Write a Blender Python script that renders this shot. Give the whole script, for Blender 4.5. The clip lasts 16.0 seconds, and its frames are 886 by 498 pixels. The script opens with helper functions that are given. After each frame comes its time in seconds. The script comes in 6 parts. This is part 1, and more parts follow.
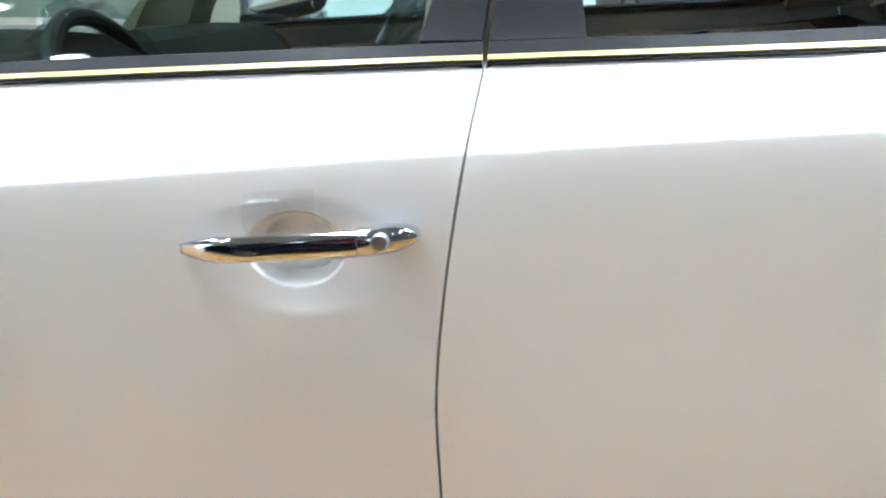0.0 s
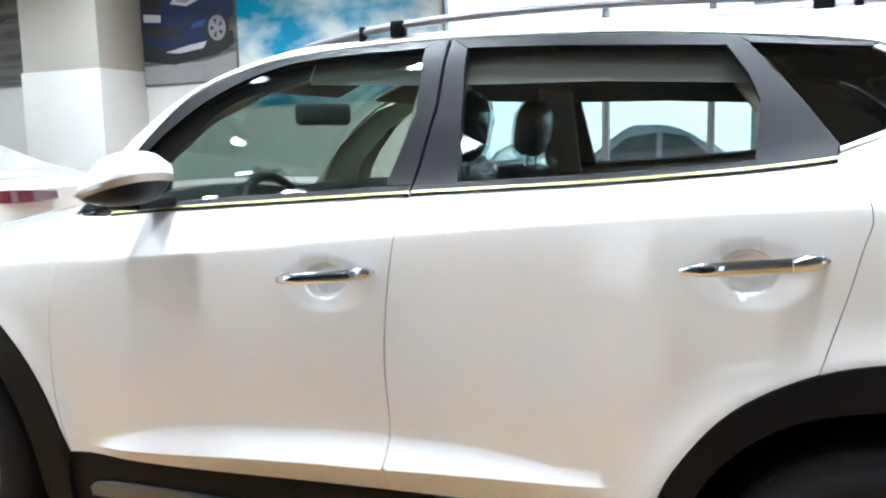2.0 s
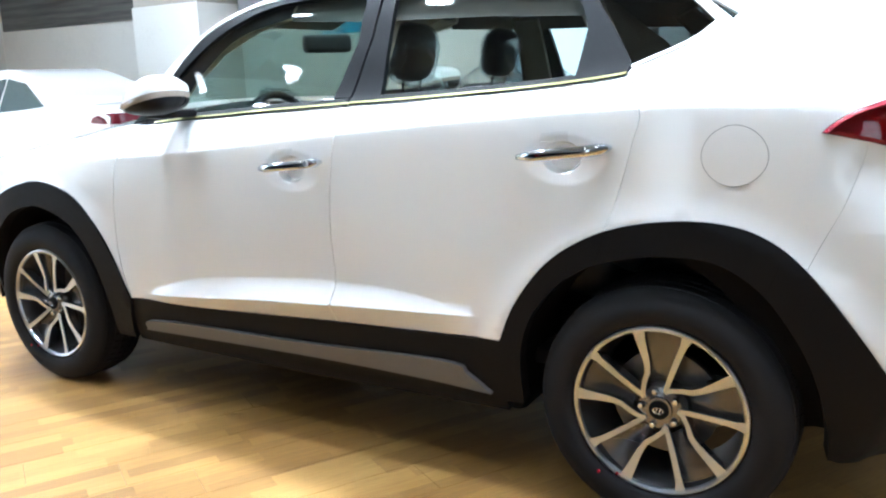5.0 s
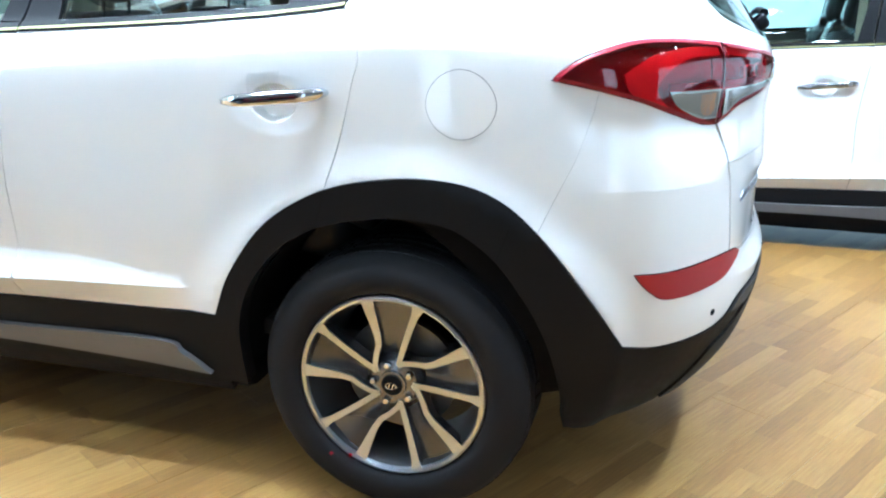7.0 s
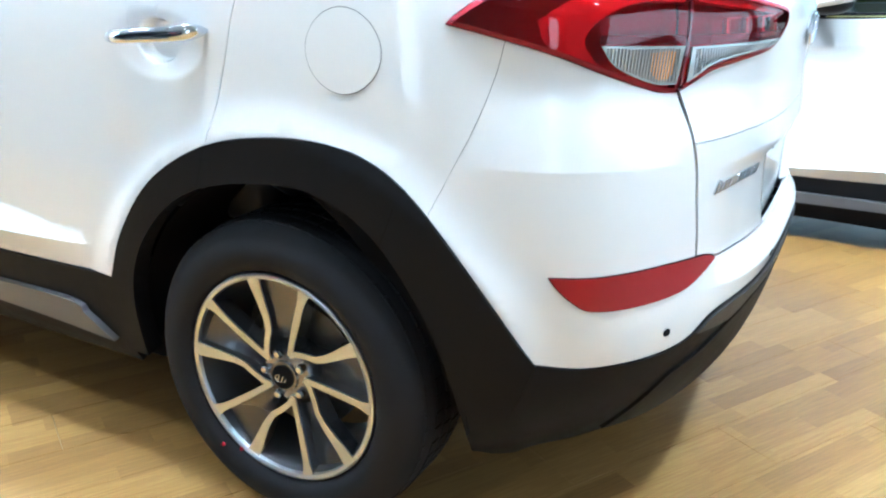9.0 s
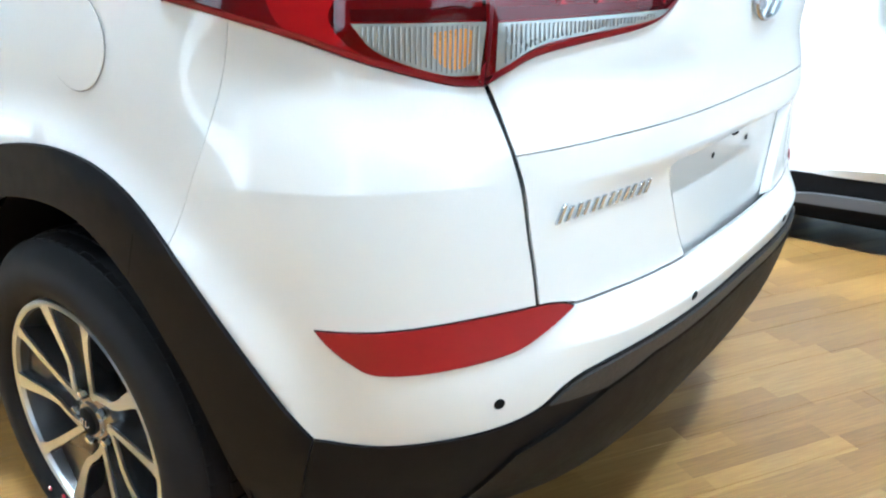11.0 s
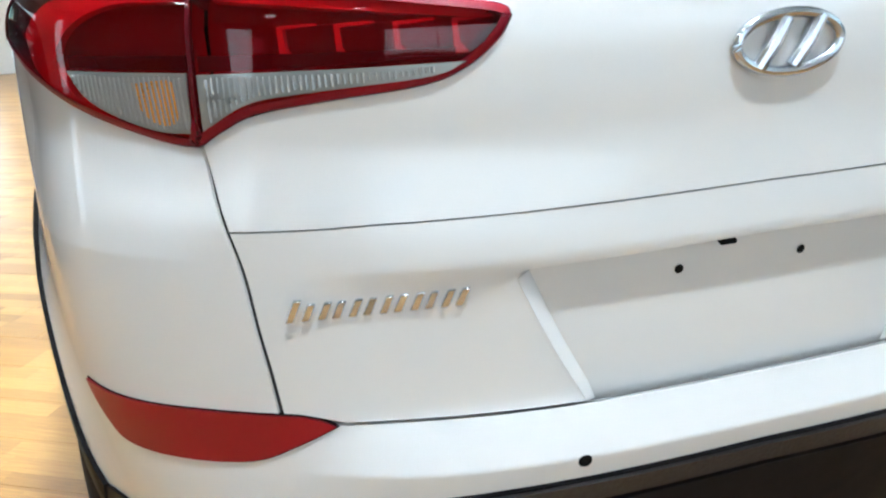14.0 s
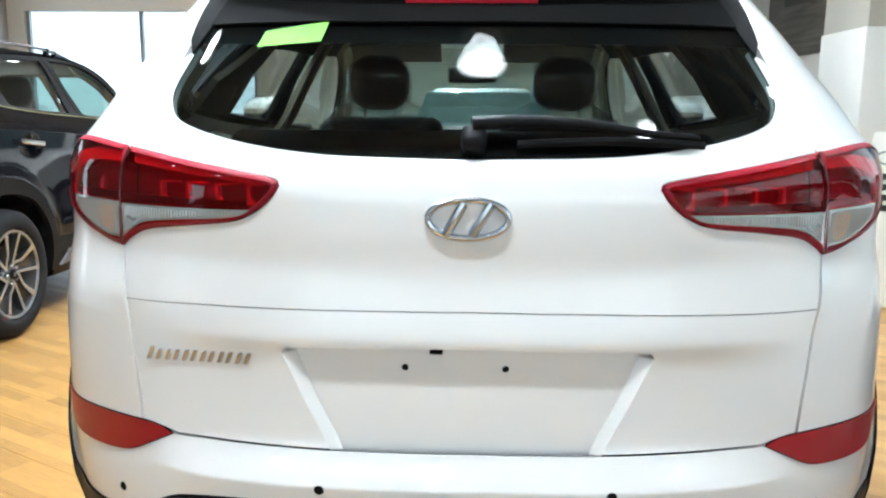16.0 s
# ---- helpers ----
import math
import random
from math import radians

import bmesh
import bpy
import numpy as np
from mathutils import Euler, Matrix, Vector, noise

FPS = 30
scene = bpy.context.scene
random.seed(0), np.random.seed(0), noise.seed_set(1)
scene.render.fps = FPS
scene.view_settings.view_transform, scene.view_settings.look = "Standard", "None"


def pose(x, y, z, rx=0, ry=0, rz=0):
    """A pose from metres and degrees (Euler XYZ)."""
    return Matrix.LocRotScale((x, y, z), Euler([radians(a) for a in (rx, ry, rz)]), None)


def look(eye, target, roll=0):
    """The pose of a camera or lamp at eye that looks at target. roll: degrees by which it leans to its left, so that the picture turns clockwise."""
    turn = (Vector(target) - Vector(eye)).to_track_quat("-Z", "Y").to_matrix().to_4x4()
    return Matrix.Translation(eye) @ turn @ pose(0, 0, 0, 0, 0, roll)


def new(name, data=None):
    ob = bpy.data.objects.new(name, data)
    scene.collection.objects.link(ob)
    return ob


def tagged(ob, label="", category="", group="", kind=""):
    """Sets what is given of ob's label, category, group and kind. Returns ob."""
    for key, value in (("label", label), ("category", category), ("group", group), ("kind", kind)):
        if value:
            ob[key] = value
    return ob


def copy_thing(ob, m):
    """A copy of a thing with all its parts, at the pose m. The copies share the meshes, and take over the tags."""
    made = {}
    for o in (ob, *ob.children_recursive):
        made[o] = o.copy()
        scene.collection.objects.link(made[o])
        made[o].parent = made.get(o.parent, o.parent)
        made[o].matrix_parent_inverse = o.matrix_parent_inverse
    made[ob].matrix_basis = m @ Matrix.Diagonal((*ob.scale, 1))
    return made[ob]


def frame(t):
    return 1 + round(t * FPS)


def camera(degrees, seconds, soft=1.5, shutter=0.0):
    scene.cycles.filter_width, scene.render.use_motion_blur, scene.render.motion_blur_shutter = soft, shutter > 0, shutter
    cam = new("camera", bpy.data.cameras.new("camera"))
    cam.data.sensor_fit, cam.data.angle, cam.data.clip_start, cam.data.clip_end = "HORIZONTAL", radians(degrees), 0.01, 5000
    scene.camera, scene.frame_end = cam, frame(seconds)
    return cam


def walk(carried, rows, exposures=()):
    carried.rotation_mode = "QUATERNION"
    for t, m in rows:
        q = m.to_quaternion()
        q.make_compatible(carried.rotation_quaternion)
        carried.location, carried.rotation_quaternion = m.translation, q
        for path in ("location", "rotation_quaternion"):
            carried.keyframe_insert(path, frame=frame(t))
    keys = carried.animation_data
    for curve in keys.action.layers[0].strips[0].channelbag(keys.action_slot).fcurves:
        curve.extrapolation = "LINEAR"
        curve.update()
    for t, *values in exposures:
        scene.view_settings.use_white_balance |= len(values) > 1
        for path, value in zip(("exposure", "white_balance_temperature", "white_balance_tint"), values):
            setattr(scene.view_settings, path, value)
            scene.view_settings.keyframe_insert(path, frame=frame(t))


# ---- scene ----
cam = camera(57.1, 16.0, 2.2)
PATH = [
    (0, (-1.006, -1.753, 1.267), (-1.185, 0.142, 0.655), 0.6),
    (0.5, (-0.79, -2.008, 1.271), (-1.167, -0.105, 0.784), 1.8),
    (1, (-0.619, -2.21, 1.279), (-1.111, -0.302, 0.935), 0.2),
    (1.5, (-0.409, -2.412, 1.306), (-1.069, -0.543, 1.035), -1.2),
    (2, (-0.231, -2.591, 1.308), (-0.991, -0.759, 1.049), -1.4),
    (2.5, (-0.039, -2.724, 1.312), (-0.899, -0.939, 1.034), -1.0),
    (3, (0.099, -2.827, 1.338), (-0.823, -1.075, 1.052), -1.4),
    (3.5, (0.227, -2.966, 1.314), (-0.7, -1.222, 0.997), -1.0),
    (3.7, (0.285, -2.977, 1.309), (-0.651, -1.244, 0.96), -1.3),
    (5.8, (0.632, -2.955, 1.276), (-0.377, -1.289, 0.823), -2.3),
    (6, (0.605, -2.91, 1.285), (-0.217, -1.159, 0.779), -1.9),
    (6.5, (0.642, -2.731, 1.297), (0.005, -0.923, 0.727), -1.1),
    (7, (0.653, -2.597, 1.299), (0.099, -0.777, 0.683), -0.0),
    (7.5, (0.755, -2.467, 1.256), (0.123, -0.672, 0.64), -0.4),
    (8, (0.896, -2.306, 1.243), (0.131, -0.587, 0.563), 0.4),
    (8.2, (0.908, -2.282, 1.245), (0.155, -0.564, 0.552), 1.2),
    (10.3, (1.261, -1.685, 1.188), (0.156, -0.171, 0.488), -0.4),
    (10.5, (1.278, -1.636, 1.192), (0.167, -0.132, 0.482), -0.8),
    (11, (1.315, -1.501, 1.177), (0.164, -0.03, 0.462), -0.8),
    (11.5, (1.303, -1.341, 1.176), (0.09, 0.049, 0.406), -0.0),
    (12, (1.35, -1.225, 1.167), (0.023, 0.056, 0.394), -1.6),
    (12.5, (1.502, -1.056, 1.179), (-0.029, -0.008, 0.431), -3.4),
    (13, (1.595, -0.923, 1.169), (-0.059, -0.025, 0.492), -4.2),
    (13.5, (1.614, -0.769, 1.164), (-0.13, -0.067, 0.482), -3.6),
    (14, (1.635, -0.615, 1.171), (-0.188, -0.12, 0.514), -3.3),
    (14.5, (1.71, -0.409, 1.188), (-0.187, -0.163, 0.607), -1.1),
    (15, (1.82, -0.266, 1.196), (-0.113, -0.13, 0.7), -0.1),
    (15.5, (2.012, -0.159, 1.226), (0.064, -0.088, 0.778), 0.5),
    (16, (2.166, 0.004, 1.242), (0.195, -0.063, 0.911), 0.5),
]
EXPOSURES = [(0.0, -0.12, 5400, 4), (0.5, 0.0, 5380, 5), (2.0, 0.06, 5370, 5), (3.7, 0.06, 5350, 5), (6.0, 0.26, 4820, 1), (8.0, 0.58, 4690, -1), (11.0, 0.54, 4890, -2), (13.0, 0.12, 5190, 1), (14.5, -0.17, 5400, 2), (16.0, 0.0, 5480, 2)]
walk(cam, [(t, look(eye, target, roll)) for t, eye, target, roll in PATH], EXPOSURES)

# ---- world and lights ----
world = bpy.data.worlds.new("sky")
scene.world = world
world.use_nodes = True
wt = world.node_tree
sky = wt.nodes.new("ShaderNodeTexSky")
sky.sky_type, sky.sun_disc = "NISHITA", False
sky.sun_elevation, sky.sun_rotation = radians(50), radians(200)
wt.nodes["Background"].inputs["Strength"].default_value = 0.12
wt.links.new(sky.outputs[0], wt.nodes["Background"].inputs["Color"])

CEIL = 3.7


def ceiling_lamp(x, y, power, size, spread):
    """A round downlight set into the ceiling."""
    data = bpy.data.lights.new("downlight", "AREA")
    data.shape, data.size, data.energy, data.color, data.spread = "DISK", size, power, (1.0, 0.97, 0.93), radians(spread)
    ob = new("downlight", data)
    ob.matrix_basis = pose(x, y, CEIL - 0.04)
    return ob


ROW_POWER = {-5.0: 9.0, -2.5: 13.0, -1.15: 33.0, -0.25: 90.0, 3.1: 40.0}
COLUMN_SHARE = {-9.0: 1.2, -6.5: 1.2, -4.3: 1.3, -2.1: 1.0, -0.2: 1.25, 1.9: 0.64, 4.3: 0.10}
STRONG = {(-4.3, -1.15): 0.5, (1.9, -1.15): 0.1, (4.3, -1.15): 0.1, (-2.1, -2.5): 1.2, (1.9, -2.5): 0.5, (-9.0, 3.1): 0.6, (-6.5, 3.1): 0.8, (1.9, 3.1): 0.4, (-0.2, 3.1): 0.4, (-9.0, -0.25): 2.0}
LAMP_POWER = {(x, y): COLUMN_SHARE[x] * ROW_POWER[y] * STRONG.get((x, y), 1.0) for x in COLUMN_SHARE for y in ROW_POWER}
LAMP_POWER[(0.25, -1.15)] = LAMP_POWER.pop((-0.2, -1.15))
LAMP_POWER.update({(0.95, 0.05): 2.0, (1.4, 1.3): 4.0, (-3.4, -1.25): 8.0})
for (lx, ly), watts in LAMP_POWER.items():
    ceiling_lamp(lx, ly, watts, 0.18, 130)


def daylight(m, width, height, glow, color):
    """The sky's light in a window opening; glow is its radiance."""
    data = bpy.data.lights.new("window_daylight", "AREA")
    data.shape, data.size, data.size_y, data.energy, data.color = "RECTANGLE", width, height, glow * math.pi * width * height, color
    new("window_daylight", data).matrix_basis = m


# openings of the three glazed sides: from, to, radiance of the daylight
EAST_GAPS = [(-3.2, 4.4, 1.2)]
# unseen south openings, added to light the flank and streak the rear corner
SOUTH_GAPS = [(-10.8, -5.0, 1.7), (-2.2, -1.5, 2.0), (4.9, 6.0, 1.7)]
WEST_GAPS = [(-7.7, -3.7, 3.5)]
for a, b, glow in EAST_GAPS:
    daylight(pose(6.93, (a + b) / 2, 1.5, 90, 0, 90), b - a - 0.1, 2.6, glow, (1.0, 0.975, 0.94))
for a, b, glow in SOUTH_GAPS:
    daylight(pose((a + b) / 2, -7.93, 1.5, 90, 0, 0), b - a - 0.1, 2.6, glow, (1.0, 0.955, 0.89))
for a, b, glow in WEST_GAPS:
    daylight(pose(-11.93, (a + b) / 2, 1.5, 90, 0, -90), b - a - 0.1, 2.6, glow, (1.0, 0.98, 0.95))

STEP, EDGE = -0.17, 1.86

# ---- materials ----


class Nodes:
    """Short hand for building a node material."""

    def __init__(self, name):
        self.mat = bpy.data.materials.new(name)
        self.mat.use_nodes = True
        self.tree = self.mat.node_tree
        self.shader = self.tree.nodes["Principled BSDF"]
        self.out = self.tree.nodes["Material Output"]

    def add(self, kind, **values):
        n = self.tree.nodes.new("ShaderNode" + kind)
        for k, v in values.items():
            if k in n.inputs:
                n.inputs[k].default_value = v
        return n

    def link(self, a, b):
        self.tree.links.new(a, b)

    def set(self, **values):
        for k, v in values.items():
            self.shader.inputs[k.replace("_", " ")].default_value = v
        return self

    def coords(self, scale=(1, 1, 1)):
        c = self.add("TexCoord")
        m = self.add("Mapping")
        m.inputs["Scale"].default_value = scale
        self.link(c.outputs["Object"], m.inputs["Vector"])
        return m.outputs[0]

    def noise(self, scale, detail=3, vec=None):
        n = self.add("TexNoise", Scale=scale, Detail=detail)
        if vec is not None:
            self.link(vec, n.inputs["Vector"])
        return n.outputs["Fac"]

    def ramp(self, fac, a, b, lo=0.3, hi=0.7):
        r = self.add("ValToRGB")
        r.color_ramp.elements[0].position, r.color_ramp.elements[1].position = lo, hi
        r.color_ramp.elements[0].color, r.color_ramp.elements[1].color = (*a, 1), (*b, 1)
        self.link(fac, r.inputs[0])
        return r.outputs[0]

    def bump(self, fac, strength=0.2, distance=0.002):
        b = self.add("Bump", Strength=strength, Distance=distance)
        self.link(fac, b.inputs["Height"])
        self.link(b.outputs[0], self.shader.inputs["Normal"])


def plain(name, color, rough=0.5, metal=0.0, vary=0.08, grain=40.0, bump=0.0, coat=0.0, **more):
    n = Nodes(name)
    v = n.coords()
    f = n.noise(grain, 4, v)
    g = n.noise(grain / 14, 2, v)
    mix = n.add("Math")
    mix.operation = "ADD"
    n.link(f, mix.inputs[0])
    n.link(g, mix.inputs[1])
    lo = tuple(c * (1 - vary) for c in color)
    hi = tuple(min(1, c * (1 + vary)) for c in color)
    n.link(n.ramp(mix.outputs[0], lo, hi, 0.6, 1.4), n.shader.inputs["Base Color"])
    r = n.add("MapRange")
    r.inputs["To Min"].default_value, r.inputs["To Max"].default_value = rough * 0.85, min(1, rough * 1.15)
    n.link(g, r.inputs["Value"])
    n.link(r.outputs[0], n.shader.inputs["Roughness"])
    n.set(Metallic=metal, Coat_Weight=coat, Coat_Roughness=0.03, **more)
    if bump:
        n.bump(f, bump, 0.001)
    return n.mat


def clear_glass(name, tint, gloss=1.5, fade=None):
    """A pane: lets light straight through, tinted, and mirrors by Fresnel."""
    n = Nodes(name)
    t = n.add("BsdfTransparent", Color=(*tint, 1))
    g = n.add("BsdfGlossy", Color=(1, 1, 1, 1), Roughness=0.02)
    lw = n.add("LayerWeight", Blend=0.5)
    k = n.add("Math")
    k.operation = "POWER"
    k.inputs[1].default_value = 5.0
    n.link(lw.outputs["Facing"], k.inputs[0])
    base = ((gloss - 1) / (gloss + 1)) ** 2
    f = n.add("MapRange")
    f.inputs["To Min"].default_value, f.inputs["To Max"].default_value = base, min(1.0, base * 20)
    n.link(k.outputs[0], f.inputs["Value"])
    m = n.add("MixShader")
    n.link(f.outputs[0], m.inputs[0])
    n.link(t.outputs[0], m.inputs[1])
    n.link(g.outputs[0], m.inputs[2])
    n.link(m.outputs[0], n.out.inputs["Surface"])
    return n.mat


def paint(name, color, flake=0.02, coat=1.0, spec=0.5):
    n = Nodes(name)
    v = n.coords()
    f = n.noise(900, 1, v)
    g = n.noise(3, 2, v)
    lo = tuple(c * (1 - flake) for c in color)
    n.link(n.ramp(f, lo, color), n.shader.inputs["Base Color"])
    r = n.add("MapRange")
    r.inputs["To Min"].default_value, r.inputs["To Max"].default_value = 0.32, 0.4
    n.link(g, r.inputs["Value"])
    n.link(r.outputs[0], n.shader.inputs["Roughness"])
    n.set(Coat_Weight=coat, Coat_Roughness=0.045, Coat_IOR=1.6, Specular_IOR_Level=spec)
    n.bump(n.noise(350, 2, v), 0.012, 0.0005)
    return n.mat


WHITE = paint("pearl_white_paint", (0.80, 0.79, 0.77))
BLACKPAINT = paint("black_paint", (0.003, 0.003, 0.0045), 0.02, 0.4, 0.0)
CLAD = plain("grained_black_plastic", (0.006, 0.006, 0.0065), 0.55, bump=0.25, grain=500, Specular_IOR_Level=0.1)
TRIM = plain("satin_black_trim", (0.005, 0.005, 0.006), 0.48, grain=200, Specular_IOR_Level=0.12)
DARK = plain("black_inside", (0.005, 0.005, 0.005), 0.8, Specular_IOR_Level=0.12)
SILVERPL = plain("silver_plastic", (0.23, 0.23, 0.25), 0.42, metal=0.35, grain=300)
SILLGREY = plain("dark_grey_sill_plastic", (0.085, 0.083, 0.085), 0.45, grain=300)
SEAMDARK = plain("dark_grey_seal", (0.022, 0.022, 0.023), 0.6)
# grey painted in for the shade inside narrow panel gaps
SEAMSHADE = plain("seam_shade", (0.22, 0.22, 0.22), 0.6)
MESHPL = plain("moulded_black_mesh", (0.010, 0.010, 0.011), 0.5, vary=0.5, bump=0.9, grain=170)
CHROME = plain("chrome", (0.62, 0.67, 0.74), 0.06, metal=1.0, vary=0.02)
MARKSILVER = plain("silver_mark", (0.66, 0.70, 0.76), 0.24, metal=1.0, vary=0.02)
# barrel metal, its colour darkened for the shade deep in the wheel
BARRELSHADE = plain("shaded_barrel", (0.06, 0.06, 0.062), 0.4, metal=0.5)
RUBBER = plain("tyre_rubber", (0.010, 0.010, 0.011), 0.75, bump=0.15, grain=150, Specular_IOR_Level=0.16)
MACHINED = plain("machined_aluminium", (0.44, 0.47, 0.52), 0.30, metal=1.0, vary=0.05, grain=90)
GUNMETAL = plain("gunmetal_paint", (0.17, 0.17, 0.175), 0.26, metal=0.85, coat=0.8)
IRON = plain("brake_iron", (0.12, 0.115, 0.11), 0.45, metal=0.9, vary=0.2)
SIDEGLASS = clear_glass("green_side_glass", (0.76, 0.80, 0.78))
FRONTGLASS = clear_glass("green_front_glass", (0.62, 0.70, 0.67))
SCREENGLASS = clear_glass("green_windscreen_glass", (0.34, 0.44, 0.41))
INDICATOR = plain("smoked_indicator", (0.32, 0.27, 0.22), 0.25, coat=1.0)
DARKGLASS = clear_glass("dark_tinted_glass", (0.08, 0.083, 0.08))
REARGLASS = clear_glass("rear_glass", (0.42, 0.48, 0.47))
LENSRED = clear_glass("red_lens", (0.70, 0.16, 0.22))
GILT = plain("film_covered_bright_trim", (0.31, 0.295, 0.12), 0.42, metal=0.8)
FILM = clear_glass("thin_film", (0.93, 0.935, 0.94), 1.6)
LENSCLEAR = clear_glass("clear_lens", (0.9, 0.9, 0.9))
EDGERED = plain("deep_red_edge", (0.20, 0.003, 0.014), 0.42, Specular_IOR_Level=0.2, coat=0.12)
REDBODY = plain("red_lamp_body", (0.40, 0.008, 0.022), 0.25, coat=1.0)
GUIDERED = plain("bright_red_guide", (0.78, 0.04, 0.07), 0.22, coat=1.0)
DEEPRED = plain("deep_red_reflector", (0.10, 0.004, 0.01), 0.2, coat=1.0)
REFLRED = plain("red_reflector", (0.25, 0.003, 0.008), 0.4, Specular_IOR_Level=0.25, coat=0.25, bump=0.08, grain=900, vary=0.04)
MIRRORED = plain("lamp_reflector", (0.75, 0.74, 0.70), 0.12, metal=1.0)
CLEARSEC = plain("clear_lamp_section", (0.36, 0.36, 0.345), 0.2, metal=0.4, coat=1.0)
AMBER = plain("amber_bulb", (0.52, 0.22, 0.04), 0.25, metal=0.2, coat=1.0, vary=0.4, grain=300)
BEIGE = plain("beige_trim", (0.22, 0.19, 0.135), 0.6, bump=0.15, grain=250)
PALETRIM = plain("pale_beige_trim", (0.46, 0.41, 0.30), 0.6, bump=0.15, grain=250)
HEADLINER = plain("headliner_cloth", (0.055, 0.051, 0.043), 0.9, bump=0.3, grain=600)
SEATCLOTH = plain("black_seat_leather", (0.013, 0.013, 0.015), 0.45, bump=0.2, grain=220)
WRAP = clear_glass("plastic_wrap", (0.80, 0.84, 0.86), 1.6)
DASHPL = plain("black_dashboard", (0.018, 0.018, 0.018), 0.55, bump=0.25, grain=400)
PRINTDARK = plain("dark_print", (0.02, 0.02, 0.022), 0.35)
PRINTGREY = plain("grey_print", (0.30, 0.30, 0.31), 0.35)
GREEN = plain("green_paper", (0.16, 0.46, 0.01), 0.6)
WALLPAINT = plain("white_wall_paint", (0.80, 0.79, 0.75), 0.7, vary=0.03, grain=25, bump=0.05)
PILLARTOP = plain("cream_column_paint", (0.52, 0.50, 0.44), 0.7, vary=0.04, grain=25)
MIDWALL = plain("grey_wall_paint", (0.30, 0.29, 0.28), 0.7, vary=0.05, grain=20)
CEILPAINT = plain("ceiling_paint", (0.33, 0.33, 0.32), 0.85, vary=0.03, grain=12)
FRAMEGREY = plain("window_frame_metal", (0.35, 0.36, 0.37), 0.35, metal=0.7)
TAILGLASS = clear_glass("lobby_glass", (0.9, 0.93, 0.94))
PANEGLASS = clear_glass("shop_window_glass", (0.86, 0.90, 0.88))
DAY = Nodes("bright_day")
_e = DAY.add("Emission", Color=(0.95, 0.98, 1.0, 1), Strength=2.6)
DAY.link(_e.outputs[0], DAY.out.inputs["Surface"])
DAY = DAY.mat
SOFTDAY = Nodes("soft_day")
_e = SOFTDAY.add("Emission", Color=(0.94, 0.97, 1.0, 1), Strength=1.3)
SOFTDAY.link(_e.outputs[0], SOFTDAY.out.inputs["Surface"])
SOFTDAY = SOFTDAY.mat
LAMPGLOW = Nodes("lamp_glow")
_e = LAMPGLOW.add("Emission", Color=(1.0, 0.96, 0.9, 1), Strength=30.0)
LAMPGLOW.link(_e.outputs[0], LAMPGLOW.out.inputs["Surface"])
LAMPGLOW = LAMPGLOW.mat


LAY = radians(60)  # the boards run at this angle to the car


def floor_wood():
    """Laminate boards printed with three staggered strips of oak."""
    n = Nodes("oak_laminate")
    c = n.add("NewGeometry")
    sep = n.add("SeparateXYZ")
    along = n.add("VectorRotate", Angle=-LAY)
    along.rotation_type = "Z_AXIS"
    n.link(c.outputs["Position"], along.inputs["Vector"])
    n.link(along.outputs[0], sep.inputs[0])

    def op(kind, a, b=None):
        m = n.add("Math")
        m.operation = kind
        for i, v in enumerate((a, b)):
            if v is None:
                continue
            if isinstance(v, (int, float)):
                m.inputs[i].default_value = v
            else:
                n.link(v, m.inputs[i])
        return m.outputs[0]

    row = op("FLOOR", op("DIVIDE", sep.outputs["Y"], 0.065))
    wn = n.add("TexWhiteNoise")
    wn.noise_dimensions = "1D"
    n.link(row, wn.inputs["W"])
    col = op("FLOOR", op("DIVIDE", op("ADD", sep.outputs["X"], op("MULTIPLY", wn.outputs["Value"], 3.1)), 0.42))
    comb = n.add("CombineXYZ")
    n.link(row, comb.inputs[0])
    n.link(col, comb.inputs[1])
    wn2 = n.add("TexWhiteNoise")
    wn2.noise_dimensions = "2D"
    n.link(comb.outputs[0], wn2.inputs["Vector"])
    m = n.add("Mapping")
    m.inputs["Scale"].default_value = (2.5, 45, 1)
    n.link(along.outputs[0], m.inputs["Vector"])
    off = n.add("VectorMath")
    off.operation = "ADD"
    n.link(m.outputs[0], off.inputs[0])
    n.link(wn2.outputs["Color"], off.inputs[1])
    grain = n.noise(4, 5, off.outputs[0])
    tone = op("ADD", op("MULTIPLY", wn2.outputs["Value"], 0.40), op("MULTIPLY", grain, 0.60))
    r = n.add("ValToRGB")
    e = r.color_ramp.elements
    e[0].position, e[0].color = 0.15, (0.178, 0.089, 0.026, 1)
    e[1].position, e[1].color = 0.95, (0.475, 0.296, 0.096, 1)
    mid = e.new(0.55)
    mid.color = (0.315, 0.175, 0.050, 1)
    n.link(tone, r.inputs[0])
    n.link(r.outputs[0], n.shader.inputs["Base Color"])
    n.set(Roughness=0.3, Specular_IOR_Level=0.5)
    rr = n.add("MapRange")
    rr.inputs["To Min"].default_value, rr.inputs["To Max"].default_value = 0.26, 0.42
    n.link(grain, rr.inputs["Value"])
    n.link(rr.outputs[0], n.shader.inputs["Roughness"])
    n.bump(grain, 0.08, 0.0005)
    return n.mat


OAK = floor_wood()


# ---- body surface: left half, x to the rear, y<0 left, z up; rear axle at x=0 ----
X0, XF, RS = 0.0, -2.75, 0.9


